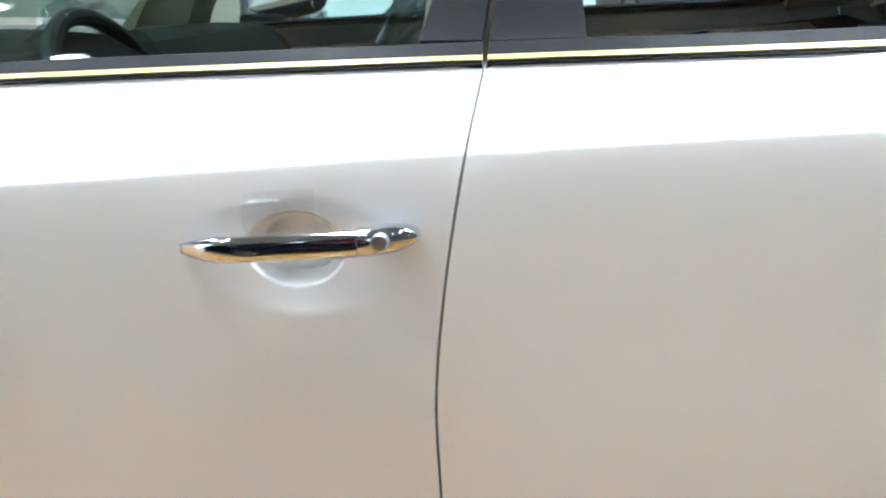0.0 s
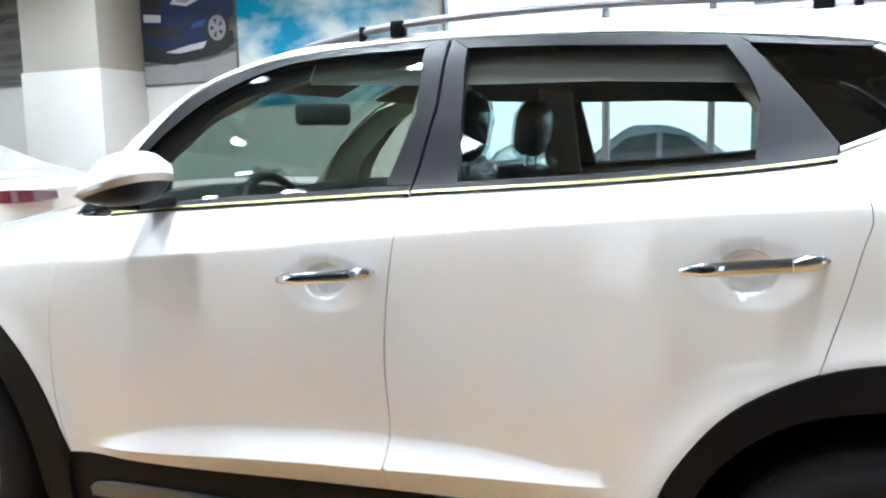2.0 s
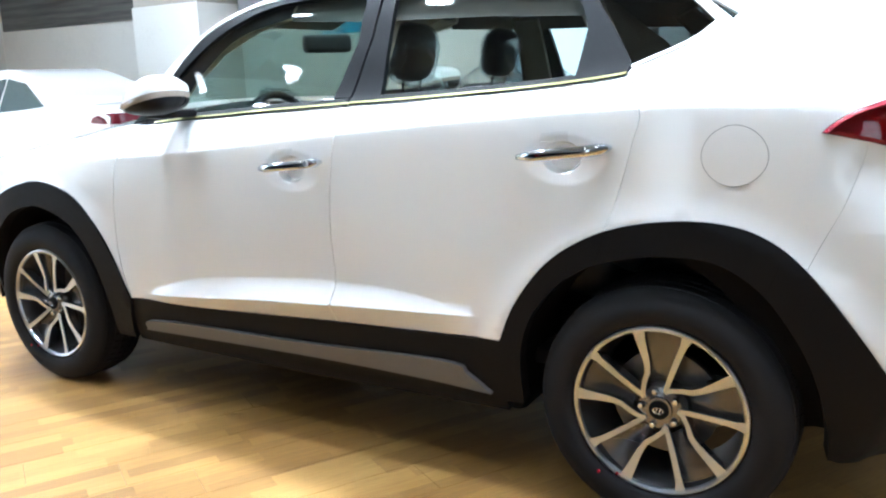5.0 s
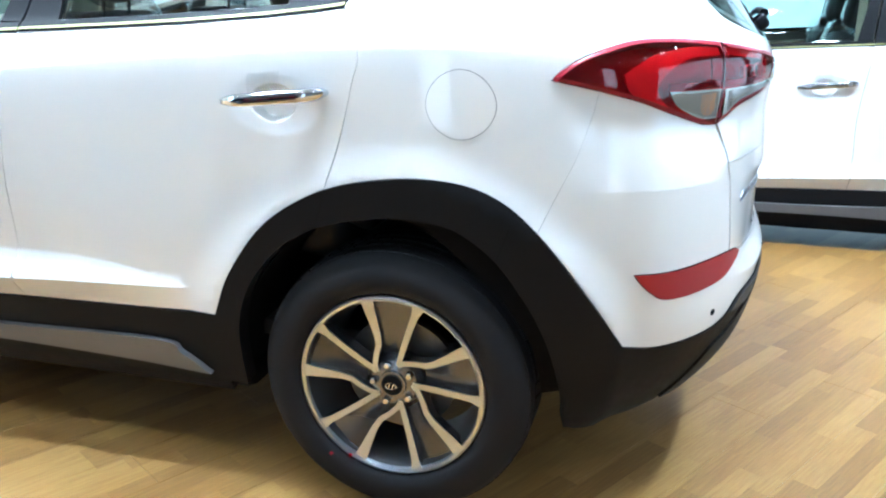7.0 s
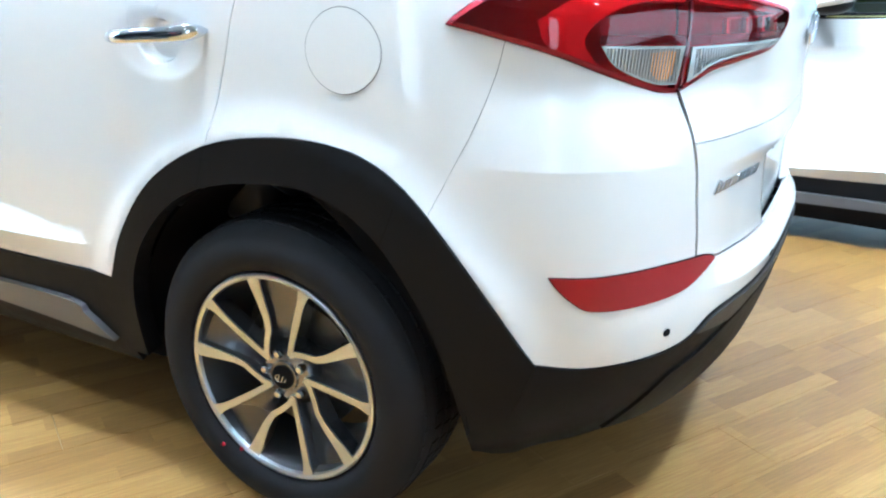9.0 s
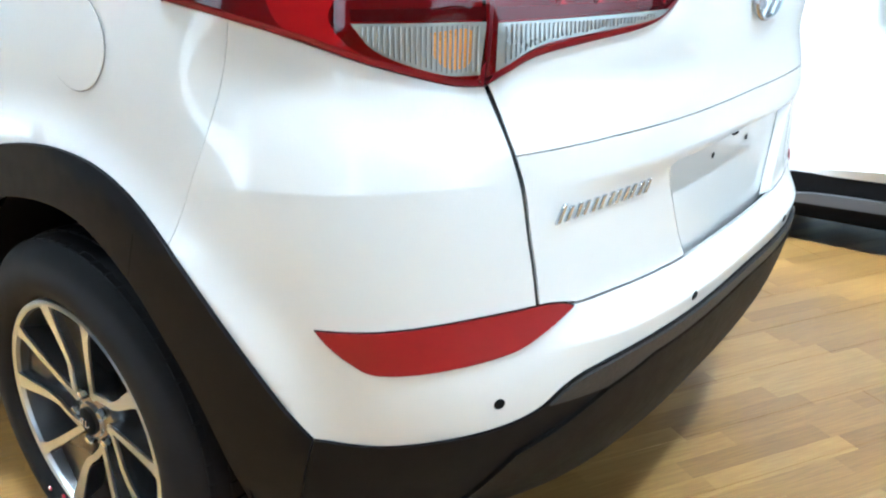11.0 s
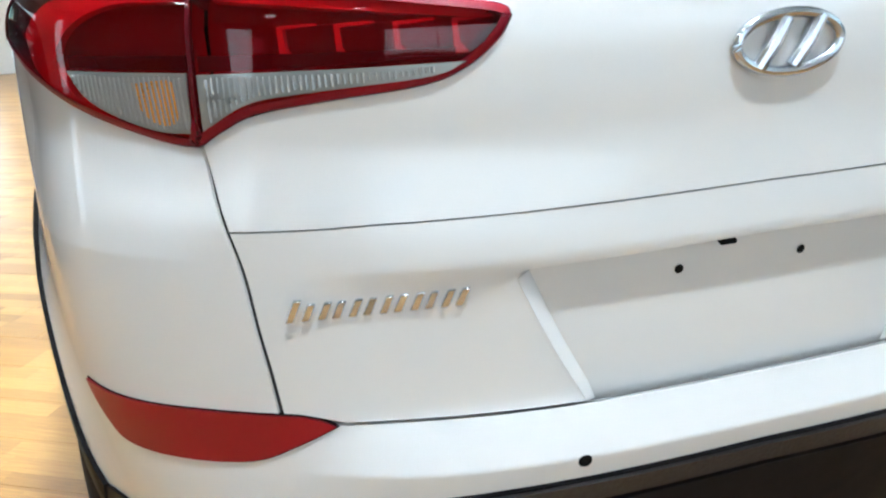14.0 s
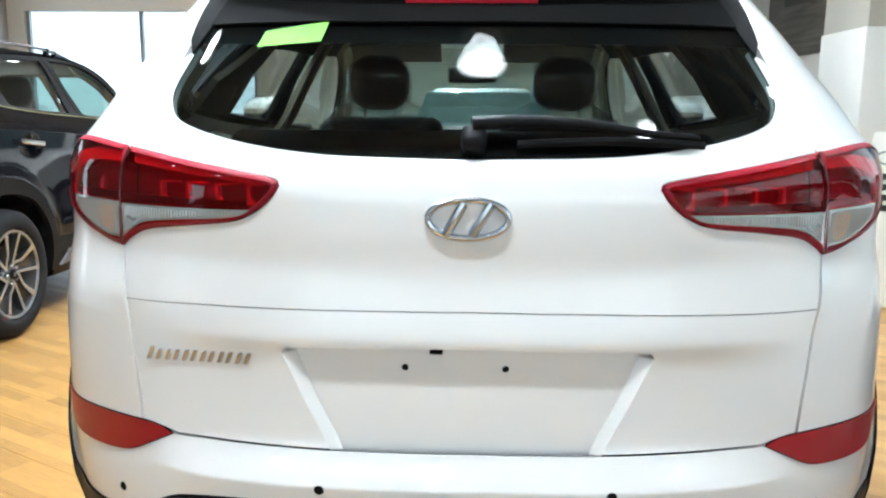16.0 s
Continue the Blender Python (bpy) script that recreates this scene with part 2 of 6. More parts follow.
def pchip(xs, ys, x):
    """Monotone cubic through rows of knots: xs, ys (n, k), x (n)."""
    h = np.diff(xs, axis=1)
    d = np.diff(ys, axis=1) / h
    m = np.zeros_like(ys)
    a, b, ha, hb = d[:, :-1], d[:, 1:], h[:, :-1], h[:, 1:]
    w1, w2 = 2 * hb + ha, hb + 2 * ha
    ok = a * b > 0
    m[:, 1:-1] = np.where(ok, (w1 + w2) / (w1 / np.where(ok, a, 1) + w2 / np.where(ok, b, 1)), 0)
    m[:, 0], m[:, -1] = d[:, 0], d[:, -1]
    i = np.clip((x[:, None] >= xs).sum(axis=1) - 1, 0, xs.shape[1] - 2)
    r = np.arange(len(x))
    hh = h[r, i]
    t = np.clip((x - xs[r, i]) / hh, -0.5, 1.5)
    y0, y1, m0, m1 = ys[r, i], ys[r, i + 1], m[r, i] * hh, m[r, i + 1] * hh
    return (2 * t**3 - 3 * t**2 + 1) * y0 + (t**3 - 2 * t**2 + t) * m0 + (3 * t**2 - 2 * t**3) * y1 + (t**3 - t**2) * m1


def curve(pts, x):
    """A smooth curve through a few (x, y) pairs."""
    x = np.atleast_1d(np.asarray(x, float))
    p = np.array(pts, float)
    n = len(x)
    return pchip(np.tile(p[:, 0], (n, 1)), np.tile(p[:, 1], (n, 1)), x)


BELT = [(-3.4, 0.92), (-3.0, 0.99), (-2.5, 1.07), (-2.0, 1.135), (-1.5, 1.17), (-1.05, 1.196), (-0.6, 1.22), (-0.3, 1.243), (-0.1, 1.268), (0.1, 1.33), (0.5, 1.38)]
CREASE = [(-3.4, 0.87), (-2.9, 0.93), (-2.35, 0.985), (-1.84, 1.022), (-1.05, 1.098), (-0.45, 1.147), (-0.05, 1.172), (0.5, 1.195)]


def section(x):
    """Knots (z, half width) of the body side at each x."""
    n = len(x)
    belt, crease = curve(BELT, x), curve(CREASE, x)
    o = np.ones(n)
    wide = curve([(-3.4, -0.03), (-2.7, 0.0), (-2.1, -0.004), (-1.05, 0.0), (-0.3, 0.0), (0.1, 0.0)], x)
    lean = curve([(-2.2, 0.06), (-1.6, 0.01), (-1.05, 0.0), (0.0, 0.012), (0.2, 0.015)], x)
    zs = [0.18 * o, 0.30 * o, 0.44 * o, 0.60 * o, 0.75 * o, 0.88 * o, crease - 0.05, crease - 0.004, crease + 0.012, belt - 0.012, belt + 0.02, 0.5 * belt + 0.7725, 1.53 * o, 1.575 * o, 1.605 * o]
    ws = [0.80 * o, 0.868 * o, 0.890 * o, 0.8955 * o, 0.8975 * o, 0.8945 * o, 0.887 * o, 0.8805 * o, 0.8705 * o, 0.818 - lean, 0.79 - lean, 0.705 - lean, 0.608 - lean, 0.565 - lean, 0.52 - lean]
    ws = [w + wide for w in ws]
    return np.array(zs).T, np.array(ws).T


REAR = [(0.18, 0.647), (0.24, 0.722), (0.32, 0.787), (0.42, 0.837), (0.5, 0.859), (0.58, 0.876), (0.598, 0.8795), (0.61, 0.8815), (0.617, 0.8785), (0.664, 0.851), (0.68, 0.847), (0.7, 0.846), (0.8, 0.847), (0.835, 0.851), (0.85, 0.856), (0.862, 0.8585), (0.88, 0.8575), (0.905, 0.855), (0.92, 0.854), (0.935, 0.853), (0.98, 0.851), (1.05, 0.856), (1.1, 0.857), (1.14, 0.847), (1.175, 0.822), (1.21, 0.795), (1.35, 0.68), (1.49, 0.55), (1.56, 0.445), (1.605, 0.335)]
CORNER = [(0.18, 0.64), (0.30, 0.77), (0.42, 0.832), (0.50, 0.857), (0.60, 0.868), (0.70, 0.865), (0.80, 0.862), (0.92, 0.858), (1.05, 0.857), (1.12, 0.850), (1.175, 0.822), (1.21, 0.795), (1.35, 0.68), (1.49, 0.55), (1.56, 0.445), (1.605, 0.335)]
POWER = [(0.2, 2.6), (0.5, 3.2), (0.7, 3.3), (0.9, 3.3), (1.1, 3.1), (1.25, 2.9), (1.6, 3.4)]
TURN = [(0.2, 2.6), (0.5, 3.1), (0.68, 2.95), (0.9, 2.95), (1.0, 2.72), (1.1, 2.75), (1.25, 2.9), (1.6, 3.4)]
NOSE = [(0.18, 0.55), (0.3, 0.70), (0.45, 0.80), (0.6, 0.825), (0.75, 0.81), (0.85, 0.76), (0.95, 0.66), (1.05, 0.5), (1.2, 0.3), (1.605, 0.1)]


def blend(x, a, b):
    t = np.clip((x - a) / (b - a), 0, 1)
    return t * t * (3 - 2 * t)


def tail(s, z):
    """How far the tail reaches back: plain at the corners, with ledges on the gate."""
    k = blend(np.minimum(s, RS * math.pi - s), 0.80, 1.0)
    return curve(CORNER, z) * (1 - k) + curve(REAR, z) * k


def round_off(s, z):
    """How square the corner is: fuller on the flank side, flatter towards the gate."""
    k = blend(np.minimum(s, RS * math.pi - s), 0.50, 0.78)
    return curve(POWER, z) * (1 - k) + curve(TURN, z) * k


def half_width(x, z):
    zs, ws = section(x)
    return pchip(zs, ws, z)


def body(s, z):
    """Points of the left body side and half rear for arrays s, z; s is x along the side, then runs round the rear corner."""
    s, z = np.broadcast_arrays(np.asarray(s, float), np.asarray(z, float))
    shape, s, z = s.shape, s.ravel(), z.ravel()
    x = np.clip(s, XF, X0)
    w = half_width(x, z)
    t = np.where(s > X0, (s - X0) / RS, 0) + np.where(s < XF, (s - XF) / RS, 0)
    a = np.where(s > X0, tail(s, z), curve(NOSE, z))
    n = np.where(s > X0, round_off(s, z), 2.5)
    c, k = np.abs(np.cos(t)), np.abs(np.sin(t))
    r = ((k / a) ** n + (c / w) ** n) ** (-1 / n)
    return np.stack([x + r * np.sin(t), -r * np.cos(t), z], axis=1).reshape(*shape, 3)


# ---- mesh helpers ----
from mathutils import geometry


def mesh_of(name, verts, faces, mat, normals=None, smooth=True):
    me = bpy.data.meshes.new(name)
    me.from_pydata([tuple(map(float, v)) for v in verts], [], [tuple(map(int, f)) for f in faces])
    me.materials.append(mat)
    me.polygons.foreach_set("use_smooth", [smooth] * len(me.polygons))
    if normals is not None:
        me.normals_split_custom_set([tuple(map(float, v)) for v in normals])
    me.update()
    return me


def part(name, me, parent, label=""):
    ob = new(name, me)
    ob.parent = parent
    return tagged(ob, label)


def from_bm(name, bm, mat, smooth=True, angle=35):
    me = bpy.data.meshes.new(name)
    bmesh.ops.recalc_face_normals(bm, faces=bm.faces)
    for f in bm.faces:
        f.smooth = smooth
    if smooth:
        for e in bm.edges:
            e.smooth = len(e.link_faces) != 2 or e.calc_face_angle(0) < radians(angle)
    bm.to_mesh(me)
    bm.free()
    me.materials.append(mat)
    return me


def box_bm(size, at=(0, 0, 0), bevel=0.0, segs=2, turn=None):
    bm = bmesh.new()
    bmesh.ops.create_cube(bm, size=1)
    bmesh.ops.scale(bm, vec=size, verts=bm.verts)
    if bevel:
        bmesh.ops.bevel(bm, geom=bm.edges[:], offset=bevel, segments=segs, affect="EDGES", profile=0.5)
    if turn is not None:
        bmesh.ops.transform(bm, matrix=turn, verts=bm.verts)
    bmesh.ops.translate(bm, vec=at, verts=bm.verts)
    return bm


def join(*bms):
    out = bms[0]
    for b in bms[1:]:
        tmp = bpy.data.meshes.new("tmp")
        b.to_mesh(tmp)
        b.free()
        out.from_mesh(tmp)
        bpy.data.meshes.remove(tmp)
    return out


def lathe(profile, n=48, at=(0, 0, 0), closed=False):
    """Turn (radius, y) points round the y axis."""
    bm = bmesh.new()
    rings = []
    for k in range(n):
        a = 2 * math.pi * k / n
        rings.append([bm.verts.new((at[0] + r * math.cos(a), at[1] + y, at[2] + r * math.sin(a))) for r, y in profile])
    m = len(profile)
    for k in range(n):
        p, q = rings[k], rings[(k + 1) % n]
        for i in range(m if closed else m - 1):
            j = (i + 1) % m
            bm.faces.new((p[i], p[j], q[j], q[i]))
    bmesh.ops.remove_doubles(bm, verts=bm.verts, dist=1e-5)
    return bm


def tube(points, radius, n=10, flat=1.0):
    """A round bar along points; flat squashes it in z."""
    bm = bmesh.new()
    rings = []
    pts = [Vector(p) for p in points]
    for i, p in enumerate(pts):
        d = (pts[min(i + 1, len(pts) - 1)] - pts[max(i - 1, 0)]).normalized()
        u = d.cross(Vector((0, 0, 1)))
        u = u.normalized() if u.length > 1e-4 else Vector((1, 0, 0))
        w = u.cross(d)
        rad = radius(i / (len(pts) - 1)) if callable(radius) else radius
        rings.append([bm.verts.new(p + (u * math.cos(2 * math.pi * k / n) + w * flat * math.sin(2 * math.pi * k / n)) * rad) for k in range(n)])
    for a, b in zip(rings, rings[1:]):
        for k in range(n):
            bm.faces.new((a[k], a[(k + 1) % n], b[(k + 1) % n], b[k]))
    bm.faces.new(rings[0][::-1])
    bm.faces.new(rings[-1])
    return bm


def bow(pts, n=6):
    """A smooth open line through pts (Catmull-Rom)."""
    p = [np.array(q, float) for q in pts]
    p = [2 * p[0] - p[1], *p, 2 * p[-1] - p[-2]]
    out = []
    for i in range(1, len(p) - 2):
        for k in range(n):
            t = k / n
            out.append(0.5 * (2 * p[i] + (p[i + 1] - p[i - 1]) * t + (2 * p[i - 1] - 5 * p[i] + 4 * p[i + 1] - p[i + 2]) * t**2 + (3 * p[i] - p[i - 1] - 3 * p[i + 1] + p[i + 2]) * t**3))
    out.append(p[-2])
    return out


def ring_of(*lines, gap=0.0):
    """One closed outline from several lines that meet end to end, evenly cut and drawn in by gap."""
    pts = []
    for line in lines:
        for q in line:
            q = np.array(q, float)
            if not pts or np.hypot(*(q - pts[-1])) > 1e-4:
                pts.append(q)
    if np.hypot(*(pts[0] - pts[-1])) < 1e-4:
        pts.pop()
    fine = []
    for a, b in zip(pts, pts[1:] + pts[:1]):
        k = max(1, int(np.hypot(*(b - a)) / 0.025))
        fine += [a + (b - a) * i / k for i in range(k)]
    p = np.array(fine)
    area = 0.5 * np.sum(p[:, 0] * np.roll(p[:, 1], -1) - np.roll(p[:, 0], -1) * p[:, 1])
    if area < 0:
        p = p[::-1]
    if gap:
        d1 = p - np.roll(p, 1, axis=0)
        d2 = np.roll(p, -1, axis=0) - p
        n1 = np.stack([-d1[:, 1], d1[:, 0]], 1) / np.linalg.norm(d1, axis=1)[:, None]
        n2 = np.stack([-d2[:, 1], d2[:, 0]], 1) / np.linalg.norm(d2, axis=1)[:, None]
        m = n1 + n2
        m /= np.maximum(np.sum(m * n1, axis=1), 0.5)[:, None]
        p = p + m * gap
    return p


def within(p, x, y):
    """Which of the points x, y lie inside the outline p."""
    ok = np.zeros(len(x), bool)
    for (ax, ay), (bx, by) in zip(p, np.roll(p, -1, axis=0)):
        c = (ay > y) != (by > y)
        ok ^= c & (x < (bx - ax) * (y - ay) / (by - ay if by != ay else 1e-9) + ax)
    return ok


MID = 0.5 * math.pi * RS


def other(pts):
    """The same line on the right half of the tail."""
    return [(2 * MID - q[0], q[1]) for q in pts][::-1]


def ramp01(x, a, b):
    t = np.clip((x - a) / (b - a), 0, 1)
    return t * t * (3 - 2 * t)


ARCH = [(0.01, 0.37), (-2.66, 0.37)]
GRIPS = [(-1.25, 0.985), (-0.275, 1.045)]


CREST = [(-2.1, 0.455), (-1.73, 0.493), (-1.39, 0.522), (-1.10, 0.539), (-0.94, 0.547), (-0.80, 0.551), (-0.53, 0.553)]
BULGE = [(-2.1, 0.47), (-1.985, 0.497), (-1.727, 0.560), (-1.384, 0.596), (-1.10, 0.614), (-0.935, 0.613), (-0.797, 0.603), (-0.651, 0.580), (-0.53, 0.553)]


def swell(s, z):
    """Relief on the body skin: sill bulge, wheel haunches, grip hollows, corner crease."""
    s = np.minimum(s, 2 * MID - s)
    d = np.zeros_like(s)
    crest, top = curve(CREST, s), curve(BULGE, s)
    high = np.clip(top - crest, 0.004, 0.2)
    h = np.where(z > crest, np.clip((top - z) / high, 0, 1) ** 1.5, np.clip(1 - (crest - z) / 0.07, 0, 1))
    d += 0.62 * high * ramp01(s, -2.08, -1.9) * (1 - ramp01(s, -0.60, -0.54)) * h
    for ax, az in ARCH:
        r = np.hypot(s - ax, z - az)
        d += 0.014 * np.clip((0.596 - r) / 0.074, 0, 1) ** 1.8
    for gx, gz in GRIPS:
        e = ((s - gx) / 0.135) ** 2 + ((z - gz + 0.012) / 0.074) ** 2
        d -= 0.010 * (1 - ramp01(e, 0.1, 1.0))
        e = ((s - gx + 0.010) / 0.060) ** 2 + ((z - gz + 0.006) / 0.047) ** 2
        d -= 0.030 * (1 - ramp01(e, 0.55, 1.0))
    d -= 0.11 * np.clip(z - 0.871, 0, 0.12) * (1 - ramp01(z, 1.0, 1.16)) * ramp01(s, 0.34, 0.46) * (1 - ramp01(s, 0.72, 0.79))
    return d


def skin(s, z, off=0.0, relief=True):
    """Points and normals of the body skin."""
    s, z = np.asarray(s, float), np.asarray(z, float)

    def base_normal(fn):
        e = 0.002
        n = np.cross(fn(s + e, z) - fn(s - e, z), fn(s, z + e) - fn(s, z - e))
        return n / np.linalg.norm(n, axis=1)[:, None]

    n0 = base_normal(body)

    def full(a, b):
        return body(a, b) + n0 * (swell(a, b)[:, None] if relief else 0)

    n = base_normal(full)
    return full(s, z) + n * off, n


LEDGES = (0.590, 0.600, 0.607, 0.614, 0.622, 0.632, 0.648, 0.672, 0.684, 0.840, 0.848, 0.854, 0.860, 0.868, 0.878, 0.892, 0.913, 0.921, 0.932)


def follow(p, gs, gz, cell):
    """Trade grid points for rows that run along the creases of the skin."""
    s = np.arange(p[:, 0].min(), p[:, 0].max(), cell)
    rows = []
    if s.min() < 0.3:
        c = curve(CREASE, np.minimum(s, 0.5))
        rows += [(s, c + d, s < 0.45) for d in (-0.02, -0.011, -0.004, 0.001, 0.006, 0.012, 0.020)]
        crest, top = curve(CREST, s), curve(BULGE, s)
        rows += [(s, crest + d, (s > -2.08) & (s < -0.56)) for d in (-0.008, -0.002, 0.002, 0.008)]
        rows += [(s, top + d, (s > -2.0) & (s < -0.66)) for d in (-0.008, -0.002, 0.002, 0.008)]
    if s.max() > 0.75:
        rows += [(s, np.full_like(s, z), (s > 0.8) & (s < 2 * MID - 0.8)) for z in LEDGES]
        rows += [(s, np.full_like(s, z), (s > 0.4) & (s < 0.82)) for z in (0.861, 0.868, 0.871, 0.874, 0.881)]
    for hx, hz in GRIPS:
        a = np.linspace(0, 2 * math.pi, 33)[:-1]
        rows += [(hx - 0.010 + 0.060 * f * np.cos(a), hz - 0.006 + 0.047 * f * np.sin(a), a > -1) for f in (0.35, 0.6, 0.72, 0.79, 0.86, 0.93, 1.02)]
        rows += [(hx + 0.135 * f * np.cos(a), hz - 0.012 + 0.074 * f * np.sin(a), a > -1) for f in (0.84, 1.0, 1.1)]
    for ax, az in ARCH:
        a = np.linspace(0, math.pi, 70)
        rows += [(ax + r * np.cos(a), az + r * np.sin(a), a > -1) for r in (0.524, 0.583, 0.592)]
    for rs, rz, use in rows:
        rs, rz = rs[use], rz[use]
        if not len(rs):
            continue
        d = np.abs(gz[:, None] - rz[None, :]) + 10 * (np.abs(gs[:, None] - rs[None, :]) > cell)
        keep = np.min(d, axis=1) > 0.009 if len(gs) else np.zeros(0, bool)
        gs, gz = gs[keep], gz[keep]
    for rs, rz, use in rows:
        ok = use & within(p, rs, rz)
        rs, rz = rs[ok], rz[ok]
        if not len(rs):
            continue
        near = np.min(np.hypot(rs[:, None] - p[None, :, 0], rz[:, None] - p[None, :, 1]), axis=1)
        gs, gz = np.concatenate([gs, rs[near > 0.008]]), np.concatenate([gz, rz[near > 0.008]])
    return gs, gz


def patch(name, outline, mat, off=0.0, thick=0.012, cell=0.03, relief=True, flip=False, lip=0.0):
    """A panel of the body skin inside an outline (s, z), with its edge folded inwards."""
    p = outline
    lo, hi = p.min(axis=0), p.max(axis=0)
    gs, gz = np.meshgrid(np.arange(lo[0] + cell / 2, hi[0], cell), np.arange(lo[1] + cell / 2, hi[1], cell))
    gs, gz = gs.ravel(), gz.ravel()
    ok = within(p, gs, gz)
    gs, gz = gs[ok], gz[ok]
    if len(gs):
        near = np.min(np.hypot(gs[:, None] - p[None, :, 0], gz[:, None] - p[None, :, 1]), axis=1)
        gs, gz = gs[near > cell * 0.45], gz[near > cell * 0.45]
    if relief and cell < 0.04:
        gs, gz = follow(p, gs, gz, cell)
    n = len(p)
    pts = [Vector(q) for q in p] + [Vector(q) for q in zip(gs, gz)]
    vs, _, fs, *_ = geometry.delaunay_2d_cdt(pts, [(i, (i + 1) % n) for i in range(n)], [], 1, 1e-6)
    uv = np.array([tuple(v) for v in vs])
    pos, nor = skin(uv[:, 0], uv[:, 1], off, relief)
    faces = [tuple(f) for f in fs]
    loops = [nor[i] for f in faces for i in f]
    count = {}
    for f in faces:
        for a, b in zip(f, f[1:] + f[:1]):
            count[(a, b)] = 1
    rim = [(a, b) for a, b in count if (b, a) not in count]
    verts = list(pos)
    if thick:
        made = {}

        def down(i):
            if i not in made:
                made[i] = len(verts)
                verts.append(pos[i] - nor[i] * thick)
            return made[i]

        for a, b in rim:
            f = (b, a, down(a), down(b))
            e = pos[b] - pos[a]
            w = np.cross(e, nor[a])
            w = w / (np.linalg.norm(w) + 1e-9)
            faces.append(f)
            loops += [w] * 4
    verts = np.array(verts)
    if flip:
        verts = verts * (1, -1, 1)
        out, i = [], 0
        for f in faces:
            lp = [np.array(q) * (1, -1, 1) for q in loops[i : i + len(f)]]
            out += lp[::-1]
            i += len(f)
        loops, faces = out, [f[::-1] for f in faces]
    return mesh_of(name, verts, faces, mat, loops)


def sheet(name, fn, nu, nv, mat, thick=0.0):
    """A curved sheet from fn(u, v), u and v from 0 to 1."""
    bm = bmesh.new()
    g = [[bm.verts.new(fn(i / nu, j / nv)) for j in range(nv + 1)] for i in range(nu + 1)]
    for i in range(nu):
        for j in range(nv):
            bm.faces.new((g[i][j], g[i + 1][j], g[i + 1][j + 1], g[i][j + 1]))
    if thick:
        bmesh.ops.solidify(bm, geom=bm.faces[:], thickness=thick)
    return from_bm(name, bm, mat)


def plate(name, pts, depth, mat, m=None, bevel=0.0):
    """A flat shape (x, z) pulled out along y by depth."""
    bm = bmesh.new()
    f = bm.faces.new([bm.verts.new((x, 0, z)) for x, z in pts])
    r = bmesh.ops.extrude_face_region(bm, geom=[f])
    bmesh.ops.translate(bm, vec=(0, depth, 0), verts=[v for v in r["geom"] if isinstance(v, bmesh.types.BMVert)])
    if bevel:
        bmesh.ops.bevel(bm, geom=bm.edges[:], offset=bevel, segments=2, affect="EDGES", profile=0.5)
    if m is not None:
        bmesh.ops.transform(bm, matrix=m, verts=bm.verts)
    return from_bm(name, bm, mat)


# ---- the car ----
FLINE = bow([(-2.13, 0.437), (-2.165, 0.58), (-2.18, 0.70), (-2.17, 0.86), (-2.147, 0.99), (-2.10, 1.075), (-2.06, 1.118)])
BLINE = bow([(-1.092, 0.468), (-1.088, 0.55), (-1.085, 0.65), (-1.093, 0.80), (-1.084, 0.95), (-1.066, 1.09), (-1.049, 1.188)])
CLINE = bow([(-0.15, 0.845), (-0.107, 0.985), (-0.081, 1.087), (-0.066, 1.145), (-0.082, 1.205), (-0.126, 1.258)])
SILLTOP = bow([(-2.13, 0.437), (-1.62, 0.447), (-1.092, 0.468), (-0.76, 0.479), (-0.475, 0.49)])
ARCHOUT = bow([(-0.475, 0.49), (-0.42, 0.615), (-0.31, 0.752), (-0.15, 0.845), (0.02, 0.882), (0.155, 0.882), (0.255, 0.85), (0.34, 0.778), (0.434, 0.65), (0.527, 0.505)])
ARCHIN = bow([(-0.405, 0.30), (-0.40, 0.49), (-0.34, 0.622), (-0.22, 0.73), (-0.05, 0.782), (0.125, 0.785), (0.24, 0.722), (0.318, 0.617), (0.365, 0.52), (0.40, 0.40), (0.43, 0.27)])
FARCHOUT = bow([(-2.13, 0.437), (-2.202, 0.603), (-2.283, 0.726), (-2.393, 0.827), (-2.513, 0.875), (-2.643, 0.888), (-2.80, 0.865), (-2.95, 0.80), (-3.08, 0.68), (-3.16, 0.52)])
FARCHIN = bow([(-2.26, 0.27), (-2.265, 0.42), (-2.33, 0.59), (-2.441, 0.72), (-2.599, 0.78), (-2.72, 0.782), (-2.86, 0.735), (-2.98, 0.63), (-3.05, 0.48), (-3.07, 0.30)])
ROOFLINE = bow([(-2.05, 1.262), (-1.86, 1.449), (-1.626, 1.541), (-1.354, 1.574), (-1.049, 1.58), (-0.619, 1.565), (-0.335, 1.539), (-0.069, 1.503), (0.06, 1.455), (0.17, 1.402)])
LAMPLOW = bow([(0.358, 1.108), (0.42, 1.094), (0.525, 1.066), (0.617, 1.032), (0.688, 1.008), (0.725, 0.998), (0.758, 0.996)])
LAMPIN = bow([(0.758, 0.996), (0.786, 1.013), (0.828, 1.032), (0.90, 1.044), (1.0, 1.056), (1.045, 1.072), (1.078, 1.098), (1.092, 1.12)])
LAMPTOP = bow([(1.092, 1.12), (1.085, 1.13), (1.05, 1.138), (0.88, 1.162), (0.751, 1.179), (0.62, 1.19), (0.519, 1.186), (0.43, 1.16), (0.38, 1.13), (0.358, 1.108)])
SEAM = bow([(0.34, 0.778), (0.375, 0.86), (0.41, 0.94), (0.44, 1.03), (0.453, 1.0865)])
